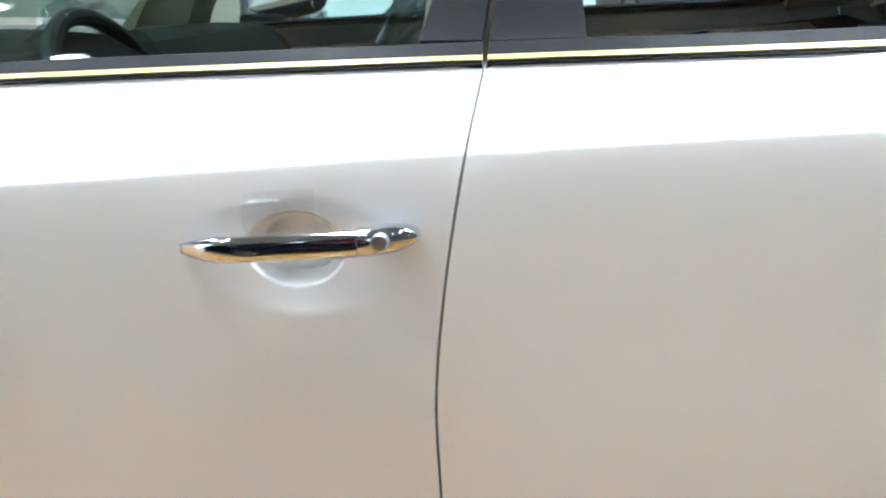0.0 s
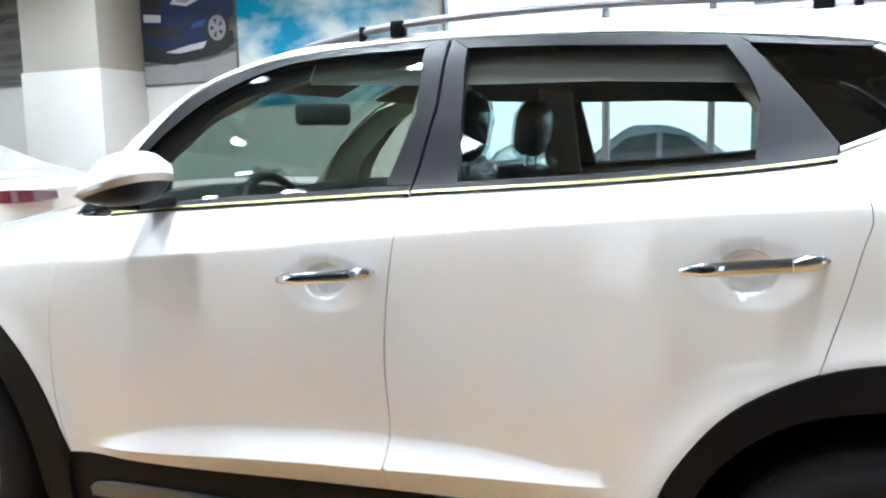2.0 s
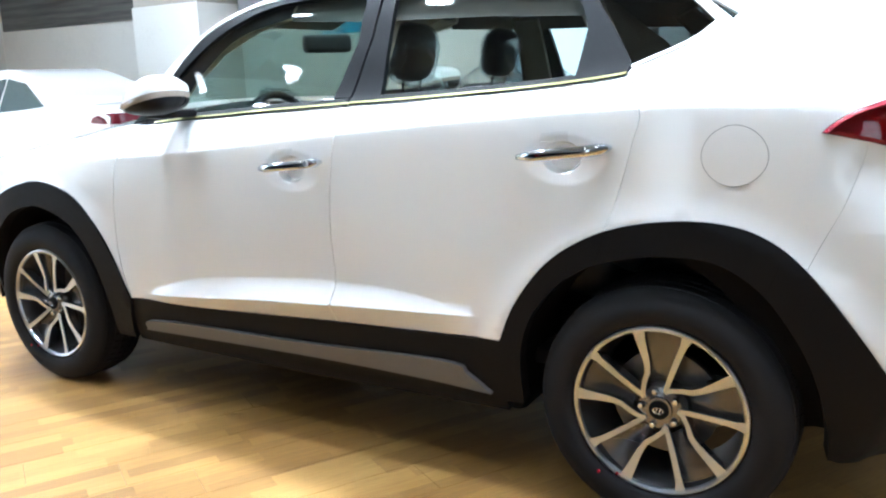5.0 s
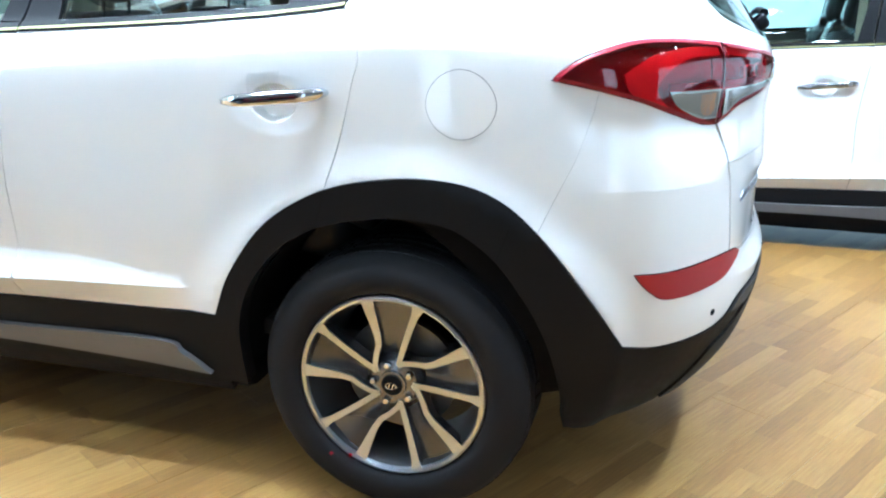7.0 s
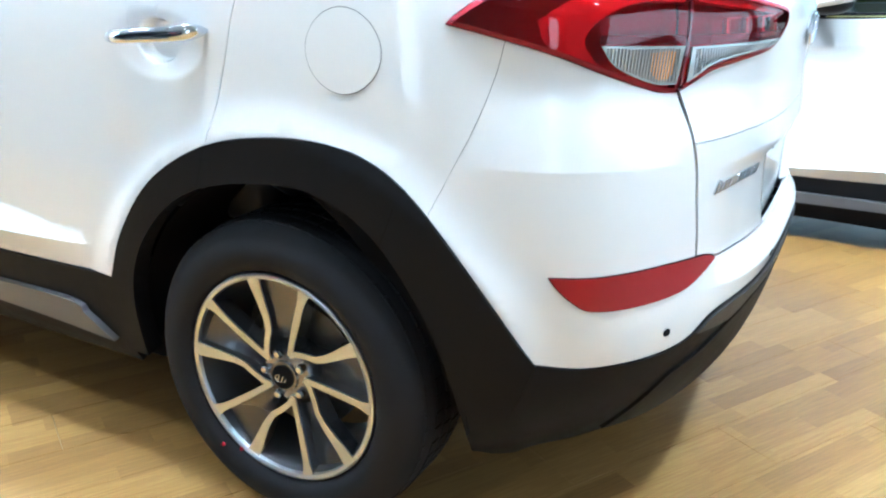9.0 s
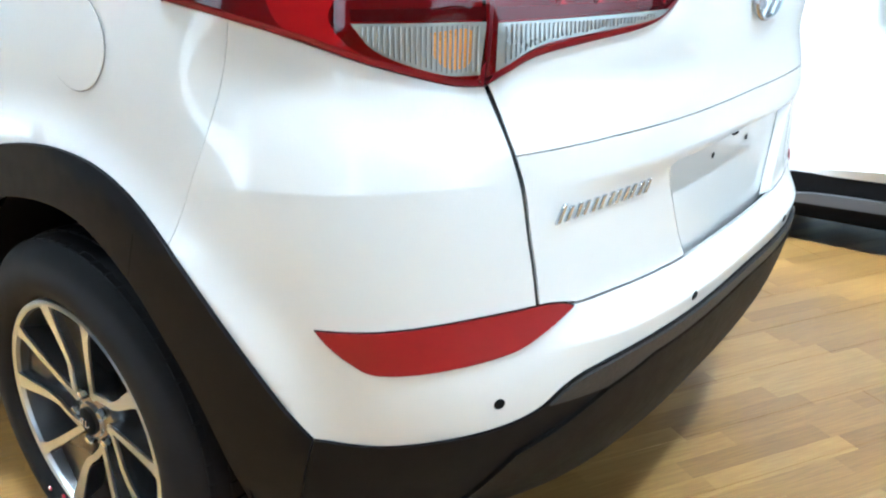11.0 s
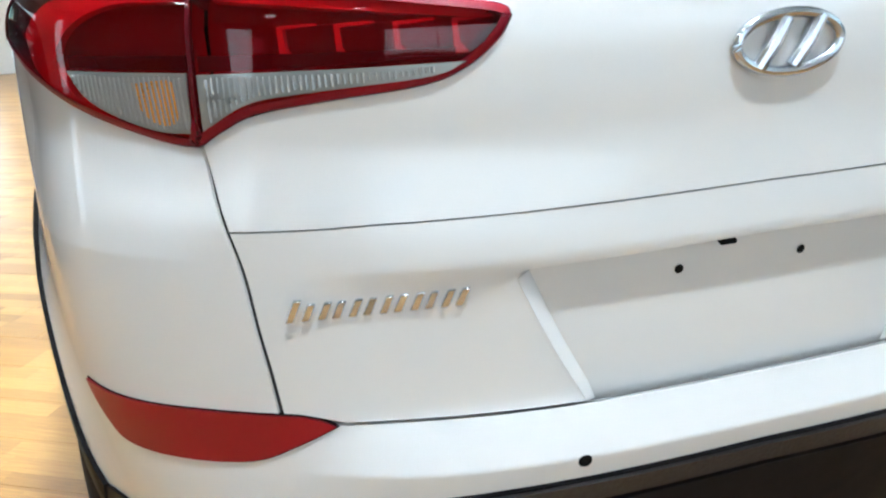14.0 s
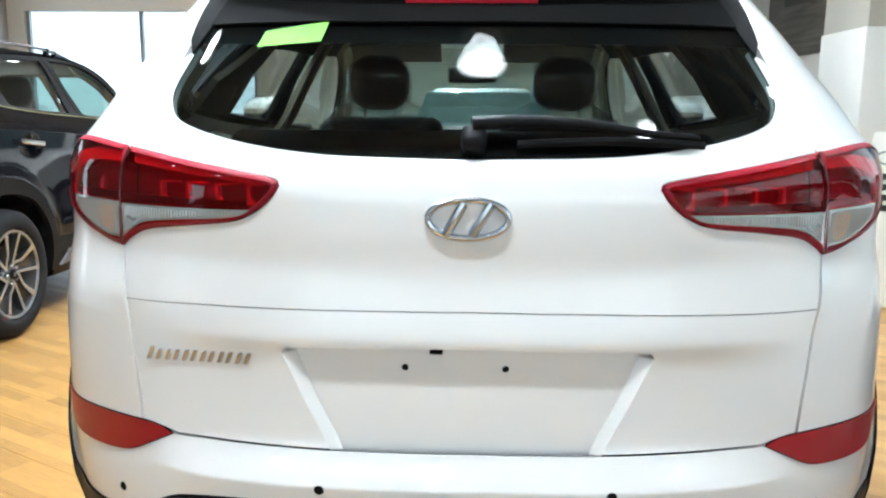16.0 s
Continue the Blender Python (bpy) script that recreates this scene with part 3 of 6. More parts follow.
GATELINE = bow([(0.758, 0.996), (0.772, 0.955), (0.788, 0.9055), (0.801, 0.856), (0.810, 0.79), (0.818, 0.74), (0.825, 0.684)])
GLASSLOW = bow([(0.765, 1.36), (0.785, 1.285), (0.812, 1.248), (0.862, 1.22), (0.99, 1.191), (1.156, 1.172), (MID, 1.166)])
BELTLINE = [(x, float(curve(BELT, x)[0])) for x in np.linspace(-2.03, -0.126, 24)]


def chop(line, lo, hi):
    return [q for q in line if lo - 1e-6 <= q[0] <= hi + 1e-6]


def shift(line, dx=0.0, dz=0.0):
    return [(q[0] + dx, q[1] + dz) for q in line]


def pair(name, outline, mat, parent, label="", twin=None, **how):
    """A panel on the left and its mirror image on the right."""
    a = part(name, patch(name, outline, mat, **how), parent, label)
    b = part(name, patch(name, outline, mat, flip=True, **how), twin or parent, label)
    return a, b


def on_skin(s, z, off=0.0):
    p, n = skin(np.array([s]), np.array([z]), off)
    return Vector(p[0]), Vector(n[0])


def skin_frame(s, z, off=0.0, roll=0.0):
    """A pose on the skin: x along the panel to the rear, y into it, z up."""
    p, n = on_skin(s, z, off)
    y = -n
    x = y.cross(Vector((0, 0, 1))).normalized()
    w = x.cross(y)
    m = Matrix((x, y, w)).transposed().to_4x4()
    return Matrix.Translation(p) @ m @ pose(0, 0, 0, 0, roll, 0)


def bar_loft(stations, n=16):
    """A rounded bar along x; stations: x, centre depth, centre height, half depth, half height."""
    bm = bmesh.new()
    rings = []
    for x, cy, cz, hy, hz in stations:
        ring = []
        for k in range(n):
            t = 2 * math.pi * k / n
            c, w = math.cos(t), math.sin(t)
            ring.append(bm.verts.new((x, cy + hy * math.copysign(abs(c) ** 0.7, c), cz + hz * math.copysign(abs(w) ** 0.7, w))))
        rings.append(ring)
    for a, b in zip(rings, rings[1:]):
        for k in range(n):
            bm.faces.new((a[k], a[(k + 1) % n], b[(k + 1) % n], b[k]))
    bm.faces.new(rings[0][::-1])
    bm.faces.new(rings[-1])
    return bm


def grip(car_part, gx, gz, flip, cap):
    """Chrome pull handle: a bowed bar, its end cap and the lock."""
    roll = -math.degrees(math.atan(0.026 / 0.27))
    m = skin_frame(gx, gz, 0.0, roll)
    p, n = skin(np.array([gx]), np.array([gz]), 0.0, False)
    m = Matrix.Translation(Vector(p[0]) - m.translation) @ m
    fix = Matrix.Diagonal((1, -1 if flip else 1, 1, 1))

    def put(bm, name, mat, label, parent):
        bmesh.ops.transform(bm, matrix=fix @ m, verts=bm.verts)
        return part(name, from_bm(name, bm, mat, angle=50), parent, label)

    st = []
    for t in np.linspace(0, 1, 19):
        x = -0.139 + 0.212 * t
        h = 0.0150 * min(1.0, (0.25 + t * 3.2)) ** 0.6
        out = -0.008 - 0.024 * math.sin(0.5 * math.pi * min(1, t * 2.2)) ** 0.8
        st.append((x, out, 0.007 - 0.001 * max(0, 1 - t * 3), 0.0095 * min(1, 0.3 + 3 * t), h))
    h = put(bar_loft(st), "handle", CHROME, "polished chrome pull handle", car_part)
    st = []
    for t in np.linspace(0, 1, 10):
        x = 0.0745 + 0.064 * t
        k = math.sqrt(max(0.05, 1 - max(0, (t - 0.45) / 0.58) ** 2))
        st.append((x, -0.026 + 0.012 * t * t, 0.007 + 0.003 * t, 0.016, 0.0160 * k))
    put(bar_loft(st), "handle_cap", CHROME, "chrome handle end cap", car_part)
    if cap:
        lock = lathe([(0.0, -0.004), (0.008, -0.004), (0.0105, 0.0), (0.0105, 0.006)], 20, (0.100, -0.041, 0.009))
        put(lock, "lock", MACHINED, "", car_part)
    film = sheet("f", lambda u, v: fix @ m @ Vector((-0.056 + 0.080 * u + 0.004 * v * (2 * u - 1), -0.004 - 0.014 * math.sin(math.pi * v) - 0.003 * math.cos(5 * u), 0.066 - 0.050 * v)), 4, 6, FILM)
    part("protective_film", film, car_part, "clear plastic film over the grip hollow")
    return h


def wheel(car, x, side):
    """One wheel: tyre, rim with five pairs of spokes, hub cap, nuts and brake disc."""
    w = new("wheel")
    w.parent = car
    w.location = (x, side * 0.905, 0.352)
    if side > 0:
        w.rotation_euler = (0, 0, math.pi)
    tp = [(0.243, 0.012), (0.252, -0.004), (0.275, -0.012), (0.305, -0.010), (0.33, 0.003), (0.345, 0.018), (0.3515, 0.045), (0.352, 0.075)]
    inner = [(0.352, 0.155), (0.345, 0.20), (0.30, 0.225), (0.243, 0.21)]
    bm = lathe(tp + inner, 72)
    tyre = part("tyre", from_bm("tyre", bm, RUBBER, angle=60), w, "black tyre with grooved tread")
    blocks = bmesh.new()
    for k in range(60):
        a = 2 * math.pi * k / 60
        for yy, wy in ((0.035, 0.022), (0.075, 0.028), (0.115, 0.028), (0.155, 0.03), (0.193, 0.024)):
            b = box_bm((0.030, wy, 0.010), (0, yy, 0.350 if 0.05 < yy < 0.18 else 0.344))
            bmesh.ops.transform(b, matrix=pose(0, 0, 0, 0, math.degrees(a + yy * 0.8), 0), verts=b.verts)
            tmp = bpy.data.meshes.new("tmp")
            b.to_mesh(tmp)
            b.free()
            blocks.from_mesh(tmp)
            bpy.data.meshes.remove(tmp)
    tagged(part("tread", from_bm("tread", blocks, RUBBER, smooth=False), tyre), kind="stuff")
    rim = lathe([(0.243, 0.016), (0.241, 0.002), (0.236, 0.0), (0.229, 0.003), (0.226, 0.012)], 72)
    rim_ob = part("rim", from_bm("rim", rim, MACHINED), w, "machined rim with five twin spokes in bright metal")
    # the barrel's shade is in its colour
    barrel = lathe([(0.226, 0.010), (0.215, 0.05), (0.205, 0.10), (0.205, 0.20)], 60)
    part("barrel", from_bm("barrel", barrel, BARRELSHADE), rim_ob, "inner barrel, shade put into its dark colour")
    def ray(r, deg, y):
        return Vector((r * math.cos(radians(deg)), y, r * math.sin(radians(deg))))

    def arm(stations, name, mat, deep, web, label=""):
        """A spoke face from stations (radius, degrees, half width, depth)."""
        bm = bmesh.new()
        pts = [ray(r, a, y) for r, a, h, y in stations]
        g = []
        for i, (r, a, h, y) in enumerate(stations):
            d = (pts[min(i + 1, len(pts) - 1)] - pts[max(i - 1, 0)]).normalized()
            side = d.cross(Vector((0, 1, 0))).normalized()
            t = i / (len(stations) - 1)
            back = side * web * t
            g.append([bm.verts.new(pts[i] - side * h), bm.verts.new(pts[i] + side * h), bm.verts.new(pts[i] + side * h * 0.9 + Vector((0, deep, 0)) + back), bm.verts.new(pts[i] - side * h * 0.9 + Vector((0, deep, 0)) + back)])
        for p, q in zip(g, g[1:]):
            for i in range(4):
                bm.faces.new((p[i], p[(i + 1) % 4], q[(i + 1) % 4], q[i]))
        bm.faces.new(g[0])
        bm.faces.new(g[-1][::-1])
        part(name, from_bm(name, bm, mat, angle=30), rim_ob, label)

    for k in range(5):
        phi = 75 + 72 * k
        line_a = [(0.052 + 0.180 * t, phi - 1 - 3 * t, 0.0062 + 0.0030 * t + 0.006 * max(0, t - 0.85) / 0.15, 0.024 - 0.021 * t) for t in np.linspace(0, 1, 8)]
        knee = [(0.052, 0.0), (0.066, -12), (0.088, -29), (0.108, -39), (0.135, -42), (0.17, -42.5), (0.205, -42.5), (0.232, -43)]
        line_b = [(r, phi + a, 0.0060 + 0.0105 * ((r - 0.052) / 0.18) ** 2, 0.024 - 0.021 * (r - 0.052) / 0.18) for i, (r, a) in enumerate(knee)]
        for line, web in ((line_a, 0.004), (line_b, -0.010)):
            arm(line, "spoke", MACHINED, 0.005, 0.0)
            arm([(r, a, h * 0.97, y + 0.0045) for r, a, h, y in line], "spoke_side", GUNMETAL, 0.045, web, "dark painted spoke flank")
        web = bmesh.new()
        grid = []
        for r in np.linspace(0.080, 0.2285, 9):
            t = (r - 0.052) / 0.18
            wide = phi + float(np.interp(r, [q[0] for q in knee], [q[1] for q in knee])) - 1
            thin = phi - 73 - 3 * t + 2
            y = 0.024 - 0.021 * t + 0.016
            grid.append([web.verts.new(ray(r, wide + (thin - wide) * u, y + 0.018 * math.sin(math.pi * u) * (1 - t) + 0.012 * u)) for u in np.linspace(0, 1, 6)])
        for p, q in zip(grid, grid[1:]):
            for i in range(5):
                web.faces.new((p[i], p[i + 1], q[i + 1], q[i]))
        bmesh.ops.solidify(web, geom=web.faces[:], thickness=0.005)
        part("spoke_web", from_bm("spoke_web", web, GUNMETAL, angle=40), rim_ob, "grey painted web beside the spoke")
    hub = lathe([(0.0, 0.018), (0.02, 0.018), (0.034, 0.020), (0.036, 0.026), (0.060, 0.032), (0.072, 0.050), (0.072, 0.09), (0.0, 0.09)], 40)
    part("hub", from_bm("hub", hub, GUNMETAL), rim_ob, "dark grey hub")
    cap = lathe([(0.0, 0.010), (0.022, 0.011), (0.027, 0.014), (0.028, 0.022)], 32)
    part("hub_cap", from_bm("hub_cap", cap, DARK), rim_ob, "black hub cap with a chrome mark")
    mark = lathe([(0.0125, 0.009), (0.0155, 0.008), (0.0155, 0.0115)], 24)
    bmesh.ops.scale(mark, vec=(1, 1, 0.62), verts=mark.verts)
    bar = box_bm((0.003, 0.003, 0.015), (-0.005, 0.009, 0), 0.0, 1, pose(0, 0, 0, 0, 20, 0))
    bar2 = box_bm((0.003, 0.003, 0.015), (0.005, 0.009, 0), 0.0, 1, pose(0, 0, 0, 0, 20, 0))
    part("mark", from_bm("mark", join(mark, bar, bar2), CHROME), rim_ob)
    for k in range(5):
        a = radians(75 + 72 * k + 30)
        nut = lathe([(0.0, 0.012), (0.007, 0.013), (0.0105, 0.018), (0.0105, 0.032)], 6, (0.052 * math.cos(a), 0.002, 0.052 * math.sin(a)))
        part("wheel_nut", from_bm("wheel_nut", nut, CHROME), rim_ob)
    disc = lathe([(0.06, 0.085), (0.15, 0.085), (0.15, 0.105), (0.06, 0.105)], 48)
    part("brake_disc", from_bm("brake_disc", disc, IRON), w, "grey iron brake disc")
    cal = box_bm((0.05, 0.07, 0.13), (0.135, 0.10, 0.02), 0.012)
    part("brake_caliper", from_bm("brake_caliper", cal, IRON), w)
    for a, r in ((-128, 0.262), (-118, 0.228)):
        dot = lathe([(0.0, -0.0135), (0.004, -0.0135), (0.005, -0.010)], 12, (r * math.cos(radians(a)), 0.0, r * math.sin(radians(a))))
        part("paint_dot", from_bm("paint_dot", dot, REDBODY), tyre, "red paint dot")
    return w


def pillow(half, crumple, n=28):
    """A rounded cushion; crumple below 1 folds its skin like loose film."""
    bm = bmesh.new()
    bmesh.ops.create_uvsphere(bm, u_segments=n, v_segments=n // 2 + 2, radius=1)
    for v in bm.verts:
        q = [math.copysign(abs(c) ** 0.72, c) for c in v.co]
        k = 1.0
        if crumple < 1:
            k += crumple * (math.sin(9 * q[1] + 5 * q[2]) + math.sin(13 * q[2] - 7 * q[1] + 3 * q[0])) * 0.5
        v.co = [c * h * k for c, h in zip(q, half)]
    return bm


def seat(car, x, y, back=0.62, width=0.50):
    """A front seat with cushion, backrest and headrest under clear plastic."""
    s = new("seat")
    s.parent = car
    s.location = (x, y, 0)
    cu = box_bm((0.52, width, 0.16), (0, 0, 0.60), 0.05, 3)
    part("cushion", from_bm("cushion", cu, SEATCLOTH), s, "black leather seat cushion")
    bk = box_bm((0.15, width, back), (0, 0, 0), 0.055, 3)
    bmesh.ops.transform(bk, matrix=pose(0.33, 0, 0.92, 0, 18, 0), verts=bk.verts)
    part("backrest", from_bm("backrest", bk, SEATCLOTH), s, "black leather backrest")
    hd = pillow((0.056, 0.118, 0.104), 1.0)
    bmesh.ops.transform(hd, matrix=pose(0.45, 0, 1.352, 0, 10, 0), verts=hd.verts)
    part("headrest", from_bm("headrest", hd, SEATCLOTH), s, "black leather headrest")
    for dy in (-0.06, 0.06):
        part("headrest_post", from_bm("post", tube([(0.43, dy, 1.19), (0.445, dy, 1.29)], 0.006, 8), CHROME), s)

    cv = pillow((0.066, 0.128, 0.114), 0.035)
    bmesh.ops.transform(cv, matrix=pose(0.45, 0, 1.345, 0, 10, 0), verts=cv.verts)
    part("plastic_cover", from_bm("cover", cv, WRAP), s, "crumpled clear plastic cover")
    skirt = pillow((0.11, 0.21, 0.13), 0.06)
    bmesh.ops.transform(skirt, matrix=pose(0.40, 0, 1.16, 0, 14, 0), verts=skirt.verts)
    part("plastic_cover", from_bm("cover", skirt, FILM), s, "crumpled clear plastic cover")
    return s


def interior(car):
    tray = box_bm((2.9, 1.5, 0.05), (-0.85, 0, 0.40), 0.01)
    part("cabin_floor", from_bm("cabin_floor", tray, DASHPL), car)
    for sx, sy in ((-1.53, -0.36), (-1.53, 0.36)):
        seat(car, sx, sy)
    bench = new("rear_bench")
    bench.parent = car
    cu = box_bm((0.5, 1.3, 0.18), (-0.45, 0, 0.66), 0.06, 3)
    part("cushion", from_bm("cushion", cu, SEATCLOTH), bench, "black leather bench cushion")
    for y in (-0.36, 0.36):
        bk = box_bm((0.15, 0.655, 0.52), (0, 0, 0), 0.03, 3)
        bmesh.ops.transform(bk, matrix=pose(-0.12, y * 0.92, 0.93, 0, 20, 0), verts=bk.verts)
        part("backrest", from_bm("backrest", bk, SEATCLOTH), bench)
        hd = box_bm((0.09, 0.26, 0.17), (0, 0, 0), 0.04, 4)
        bmesh.ops.transform(hd, matrix=pose(-0.06, y * 0.92, 0.94, 0, 12, 0), verts=hd.verts)
        part("headrest", from_bm("headrest", hd, SEATCLOTH), bench)
    shelf = box_bm((0.62, 1.15, 0.03), (0.36, 0, 1.09), 0.01)
    part("luggage_cover", from_bm("luggage_cover", shelf, DASHPL), car, "black luggage cover")

    def dash(u, v):
        x = -2.22 + 0.66 * u
        z = 1.125 + 0.035 * math.sin(math.pi * u) - (0.28 * max(0, u - 0.72) / 0.28)
        return Vector((x, (v - 0.5) * 1.42, z + 0.03 * math.exp(-((v - 0.25) / 0.1) ** 2)))

    part("dashboard", sheet("dashboard", dash, 16, 24, DASHPL, 0.05), car, "black dashboard")
    st = new("steering_wheel")
    st.parent = car
    st.matrix_basis = pose(-1.70, -0.36, 1.045, 0, 65, 0)
    ringpts = [(0.185 * math.cos(a), 0.185 * math.sin(a), 0) for a in np.linspace(0, 2 * math.pi, 37)]
    part("wheel_ring", from_bm("ring", tube(ringpts, 0.016, 10), DASHPL), st)
    part("wheel_hub", from_bm("hub", box_bm((0.10, 0.15, 0.05), (0, 0, -0.01), 0.02, 3), DASHPL), st)
    for a in (0, 180, 270):
        bar = box_bm((0.13, 0.035, 0.02), (0.11, 0, 0), 0.006)
        bmesh.ops.transform(bar, matrix=pose(0, 0, 0, 0, 0, a + 90), verts=bar.verts)
        part("wheel_spoke", from_bm("spoke", bar, SILVERPL), st)

    def wheelwrap(u, v):
        a = 2 * math.pi * u
        r = 0.20 + 0.008 * math.sin(23 * a) + 0.006 * math.sin(11 * a + 3)
        b = math.pi * (v - 0.5)
        return Vector((r * math.cos(a) * (1 + 0.03 * math.cos(b)), r * math.sin(a), 0.03 * math.sin(b)))

    part("wheel_wrap", sheet("wrap", wheelwrap, 60, 4, WRAP), st, "clear plastic wrap")
    mr = box_bm((0.045, 0.245, 0.08), (0, 0, 0), 0.022, 4)
    bmesh.ops.transform(mr, matrix=pose(-1.76, 0, 1.42, 0, 0, -20), verts=mr.verts)
    part("rear_view_mirror", from_bm("mirror", mr, DASHPL), car, "black rear-view mirror")

    def liner(u, v):
        x = -1.45 + 1.75 * u
        y = (2 * v - 1)
        w = float(half_width(np.array([min(x, 0.0)]), np.array([1.56]))[0]) - 0.03
        drop = 0.05 * max(0, -x - 1.1) / 0.3 + 0.10 * max(0, x) ** 2 / 0.09
        return Vector((x, y * w, 1.575 + 0.03 * (1 - y * y) - drop))

    part("headliner", sheet("headliner", liner, 18, 14, HEADLINER, 0.012), car, "beige cloth headliner")


def build_car():
    car = new("suv")
    # doors
    belt_f = chop(BELTLINE, -2.04, -1.04)
    belt_f = [*belt_f, (-1.049, 1.19)]
    front = ring_of(SILLTOP[:13], BLINE, shift(belt_f, 0, -0.008)[::-1], FLINE[::-1], gap=0.0017)
    fd = pair("front_door", front, WHITE, car, cell=0.022)
    belt_r = [(-1.047, 1.19), *chop(BELTLINE, -1.04, -0.13)]
    rear = ring_of(SILLTOP[12:], ARCHOUT[:19], CLINE, shift(belt_r, 0, -0.008)[::-1], BLINE[::-1], gap=0.0017)
    rd = pair("rear_door", rear, WHITE, car, cell=0.022)
    for k, flip in ((0, False), (1, True)):
        grip(fd[k], *GRIPS[0], flip, not flip)
        grip(rd[k], *GRIPS[1], flip, False)
    # window trim: chrome strip with a black base along the belt
    for lo, hi, doors in ((-2.03, -1.052, fd), (-1.046, -0.126, rd)):
        line = [(x, float(curve(BELT, x)[0])) for x in np.linspace(lo, hi, 20)]
        pair("belt_seal", ring_of(shift(line, 0, -0.013), shift(line, 0, 0.0105)[::-1]), TRIM, doors[0], "", doors[1], off=0.004, cell=0.02, relief=False)
        pair("belt_trim", ring_of(shift(line, 0, -0.0095), shift(line, 0, -0.0045)[::-1]), GILT, doors[0], "thin bright belt trim strip", doors[1], off=0.006, cell=0.02, relief=False)
    up = 0.010
    glass_f = ring_of(shift(chop(BELTLINE, -1.93, -1.13), 0, up), [(-1.128, 1.205), (-1.083, 1.384), (-1.10, 1.553)], bow([(-1.10, 1.553), (-1.42, 1.545), (-1.61, 1.510), (-1.81, 1.420), (-1.975, 1.285), (-2.005, 1.17)]), [(-1.97, 1.158)])
    glass_r = ring_of(shift(chop(BELTLINE, -0.93, -0.28), 0, up), [(-0.272, 1.262), (-0.275, 1.385)], bow([(-0.275, 1.385), (-0.30, 1.44), (-0.35, 1.510)]), [(-0.35, 1.510), (-0.72, 1.535), (-0.977, 1.546), (-0.935, 1.216)])
    q_top = bow([(-0.06, 1.487), (0.02, 1.443), (0.075, 1.406), (0.10, 1.388)])
    q_low = bow([(0.10, 1.388), (0.085, 1.376), (0.03, 1.343), (-0.12, 1.283)])
    glass_q = ring_of([(-0.285, 1.511), (-0.18, 1.499)], q_top, q_low, [(-0.12, 1.283), (-0.19, 1.38)])
    pair("window_pane", glass_f, FRONTGLASS, fd[0], "green-tinted front door glass", fd[1], off=-0.006, thick=0.004, cell=0.06, relief=False)
    pair("window_pane", glass_r, SIDEGLASS, rd[0], "green-tinted rear door glass", rd[1], off=-0.006, thick=0.004, cell=0.06, relief=False)
    pair("quarter_window", glass_q, DARKGLASS, car, "dark tinted quarter glass", off=-0.004, thick=0.004, cell=0.06, relief=False)
    lining = ring_of([(-1.45, 1.575), (-1.0, 1.585), (-0.3, 1.545), (-0.25, 1.44), (-0.62, 1.462), (-1.05, 1.472), (-1.45, 1.495)])
    pair("roof_lining", lining, HEADLINER, car, "brown cloth roof lining", off=-0.035, thick=0.0, cell=0.05, relief=False)
    slope = ring_of(bow([(-2.26, 1.12), (-2.07, 1.30), (-1.94, 1.392), (-1.75, 1.50), (-1.45, 1.572)]), bow([(-1.45, 1.505), (-1.68, 1.45), (-1.82, 1.35), (-1.93, 1.22), (-1.98, 1.12)]))
    pair("pillar_trim", slope, PALETRIM, car, "pale beige pillar trim", off=-0.035, thick=0.0, cell=0.05, relief=False)
    pair("pillar_seal", slope, TRIM, car, "black outer side of the windscreen pillar", off=-0.028, thick=0.0, cell=0.05, relief=False)
    # strip behind the door gap, coloured as the shade in it
    pair("door_gap_shade", ring_of(shift(BLINE, -0.004), shift(BLINE, 0.004)[::-1]), SEAMSHADE, car, "grey strip painted as the shade in the door gap", off=-0.0035, thick=0.0, cell=0.02)
    # black window frames
    top_f = bow([(-1.075, 1.578), (-1.354, 1.570), (-1.626, 1.537), (-1.86, 1.445), (-2.05, 1.258), (-2.09, 1.19)])
    inner_f = bow([(-1.10, 1.553), (-1.42, 1.545), (-1.61, 1.510), (-1.81, 1.420), (-1.975, 1.285), (-2.005, 1.17)])
    pair("window_frame", ring_of(top_f, [(-2.09, 1.19), (-2.06, 1.14), (-2.005, 1.165)], inner_f[::-1], [(-1.10, 1.553), (-1.075, 1.578)], gap=0.001), TRIM, fd[0], "satin black window frame", fd[1], cell=0.03, relief=False, thick=0.02)
    pair("door_post", ring_of([(-1.128, 1.207), (-1.054, 1.209), (-1.03, 1.40), (-1.036, 1.578), (-1.075, 1.578), (-1.10, 1.553), (-1.083, 1.384)], gap=0.001), TRIM, fd[0], "satin black door post", fd[1], relief=False, thick=0.02)
    pair("door_post", ring_of([(-1.048, 1.209), (-0.935, 1.214), (-0.977, 1.546), (-1.03, 1.578), (-1.023, 1.40)], gap=0.001), TRIM, rd[0], "satin black door post", rd[1], relief=False, thick=0.02)
    pair("window_frame", ring_of([(-1.03, 1.578), (-0.619, 1.562), (-0.33, 1.536), (-0.30, 1.513), (-0.35, 1.510), (-0.72, 1.535), (-0.977, 1.546)], gap=0.001), TRIM, rd[0], "satin black window frame", rd[1], relief=False, thick=0.02)
    pair("corner_panel", ring_of([(-0.30, 1.512), (-0.19, 1.38), (-0.12, 1.285), (-0.128, 1.27), (-0.28, 1.25), (-0.275, 1.385), (-0.30, 1.44), (-0.35, 1.510), (-0.33, 1.536)], gap=0.001), TRIM, rd[0], "satin black corner panel", rd[1], relief=False, thick=0.02)
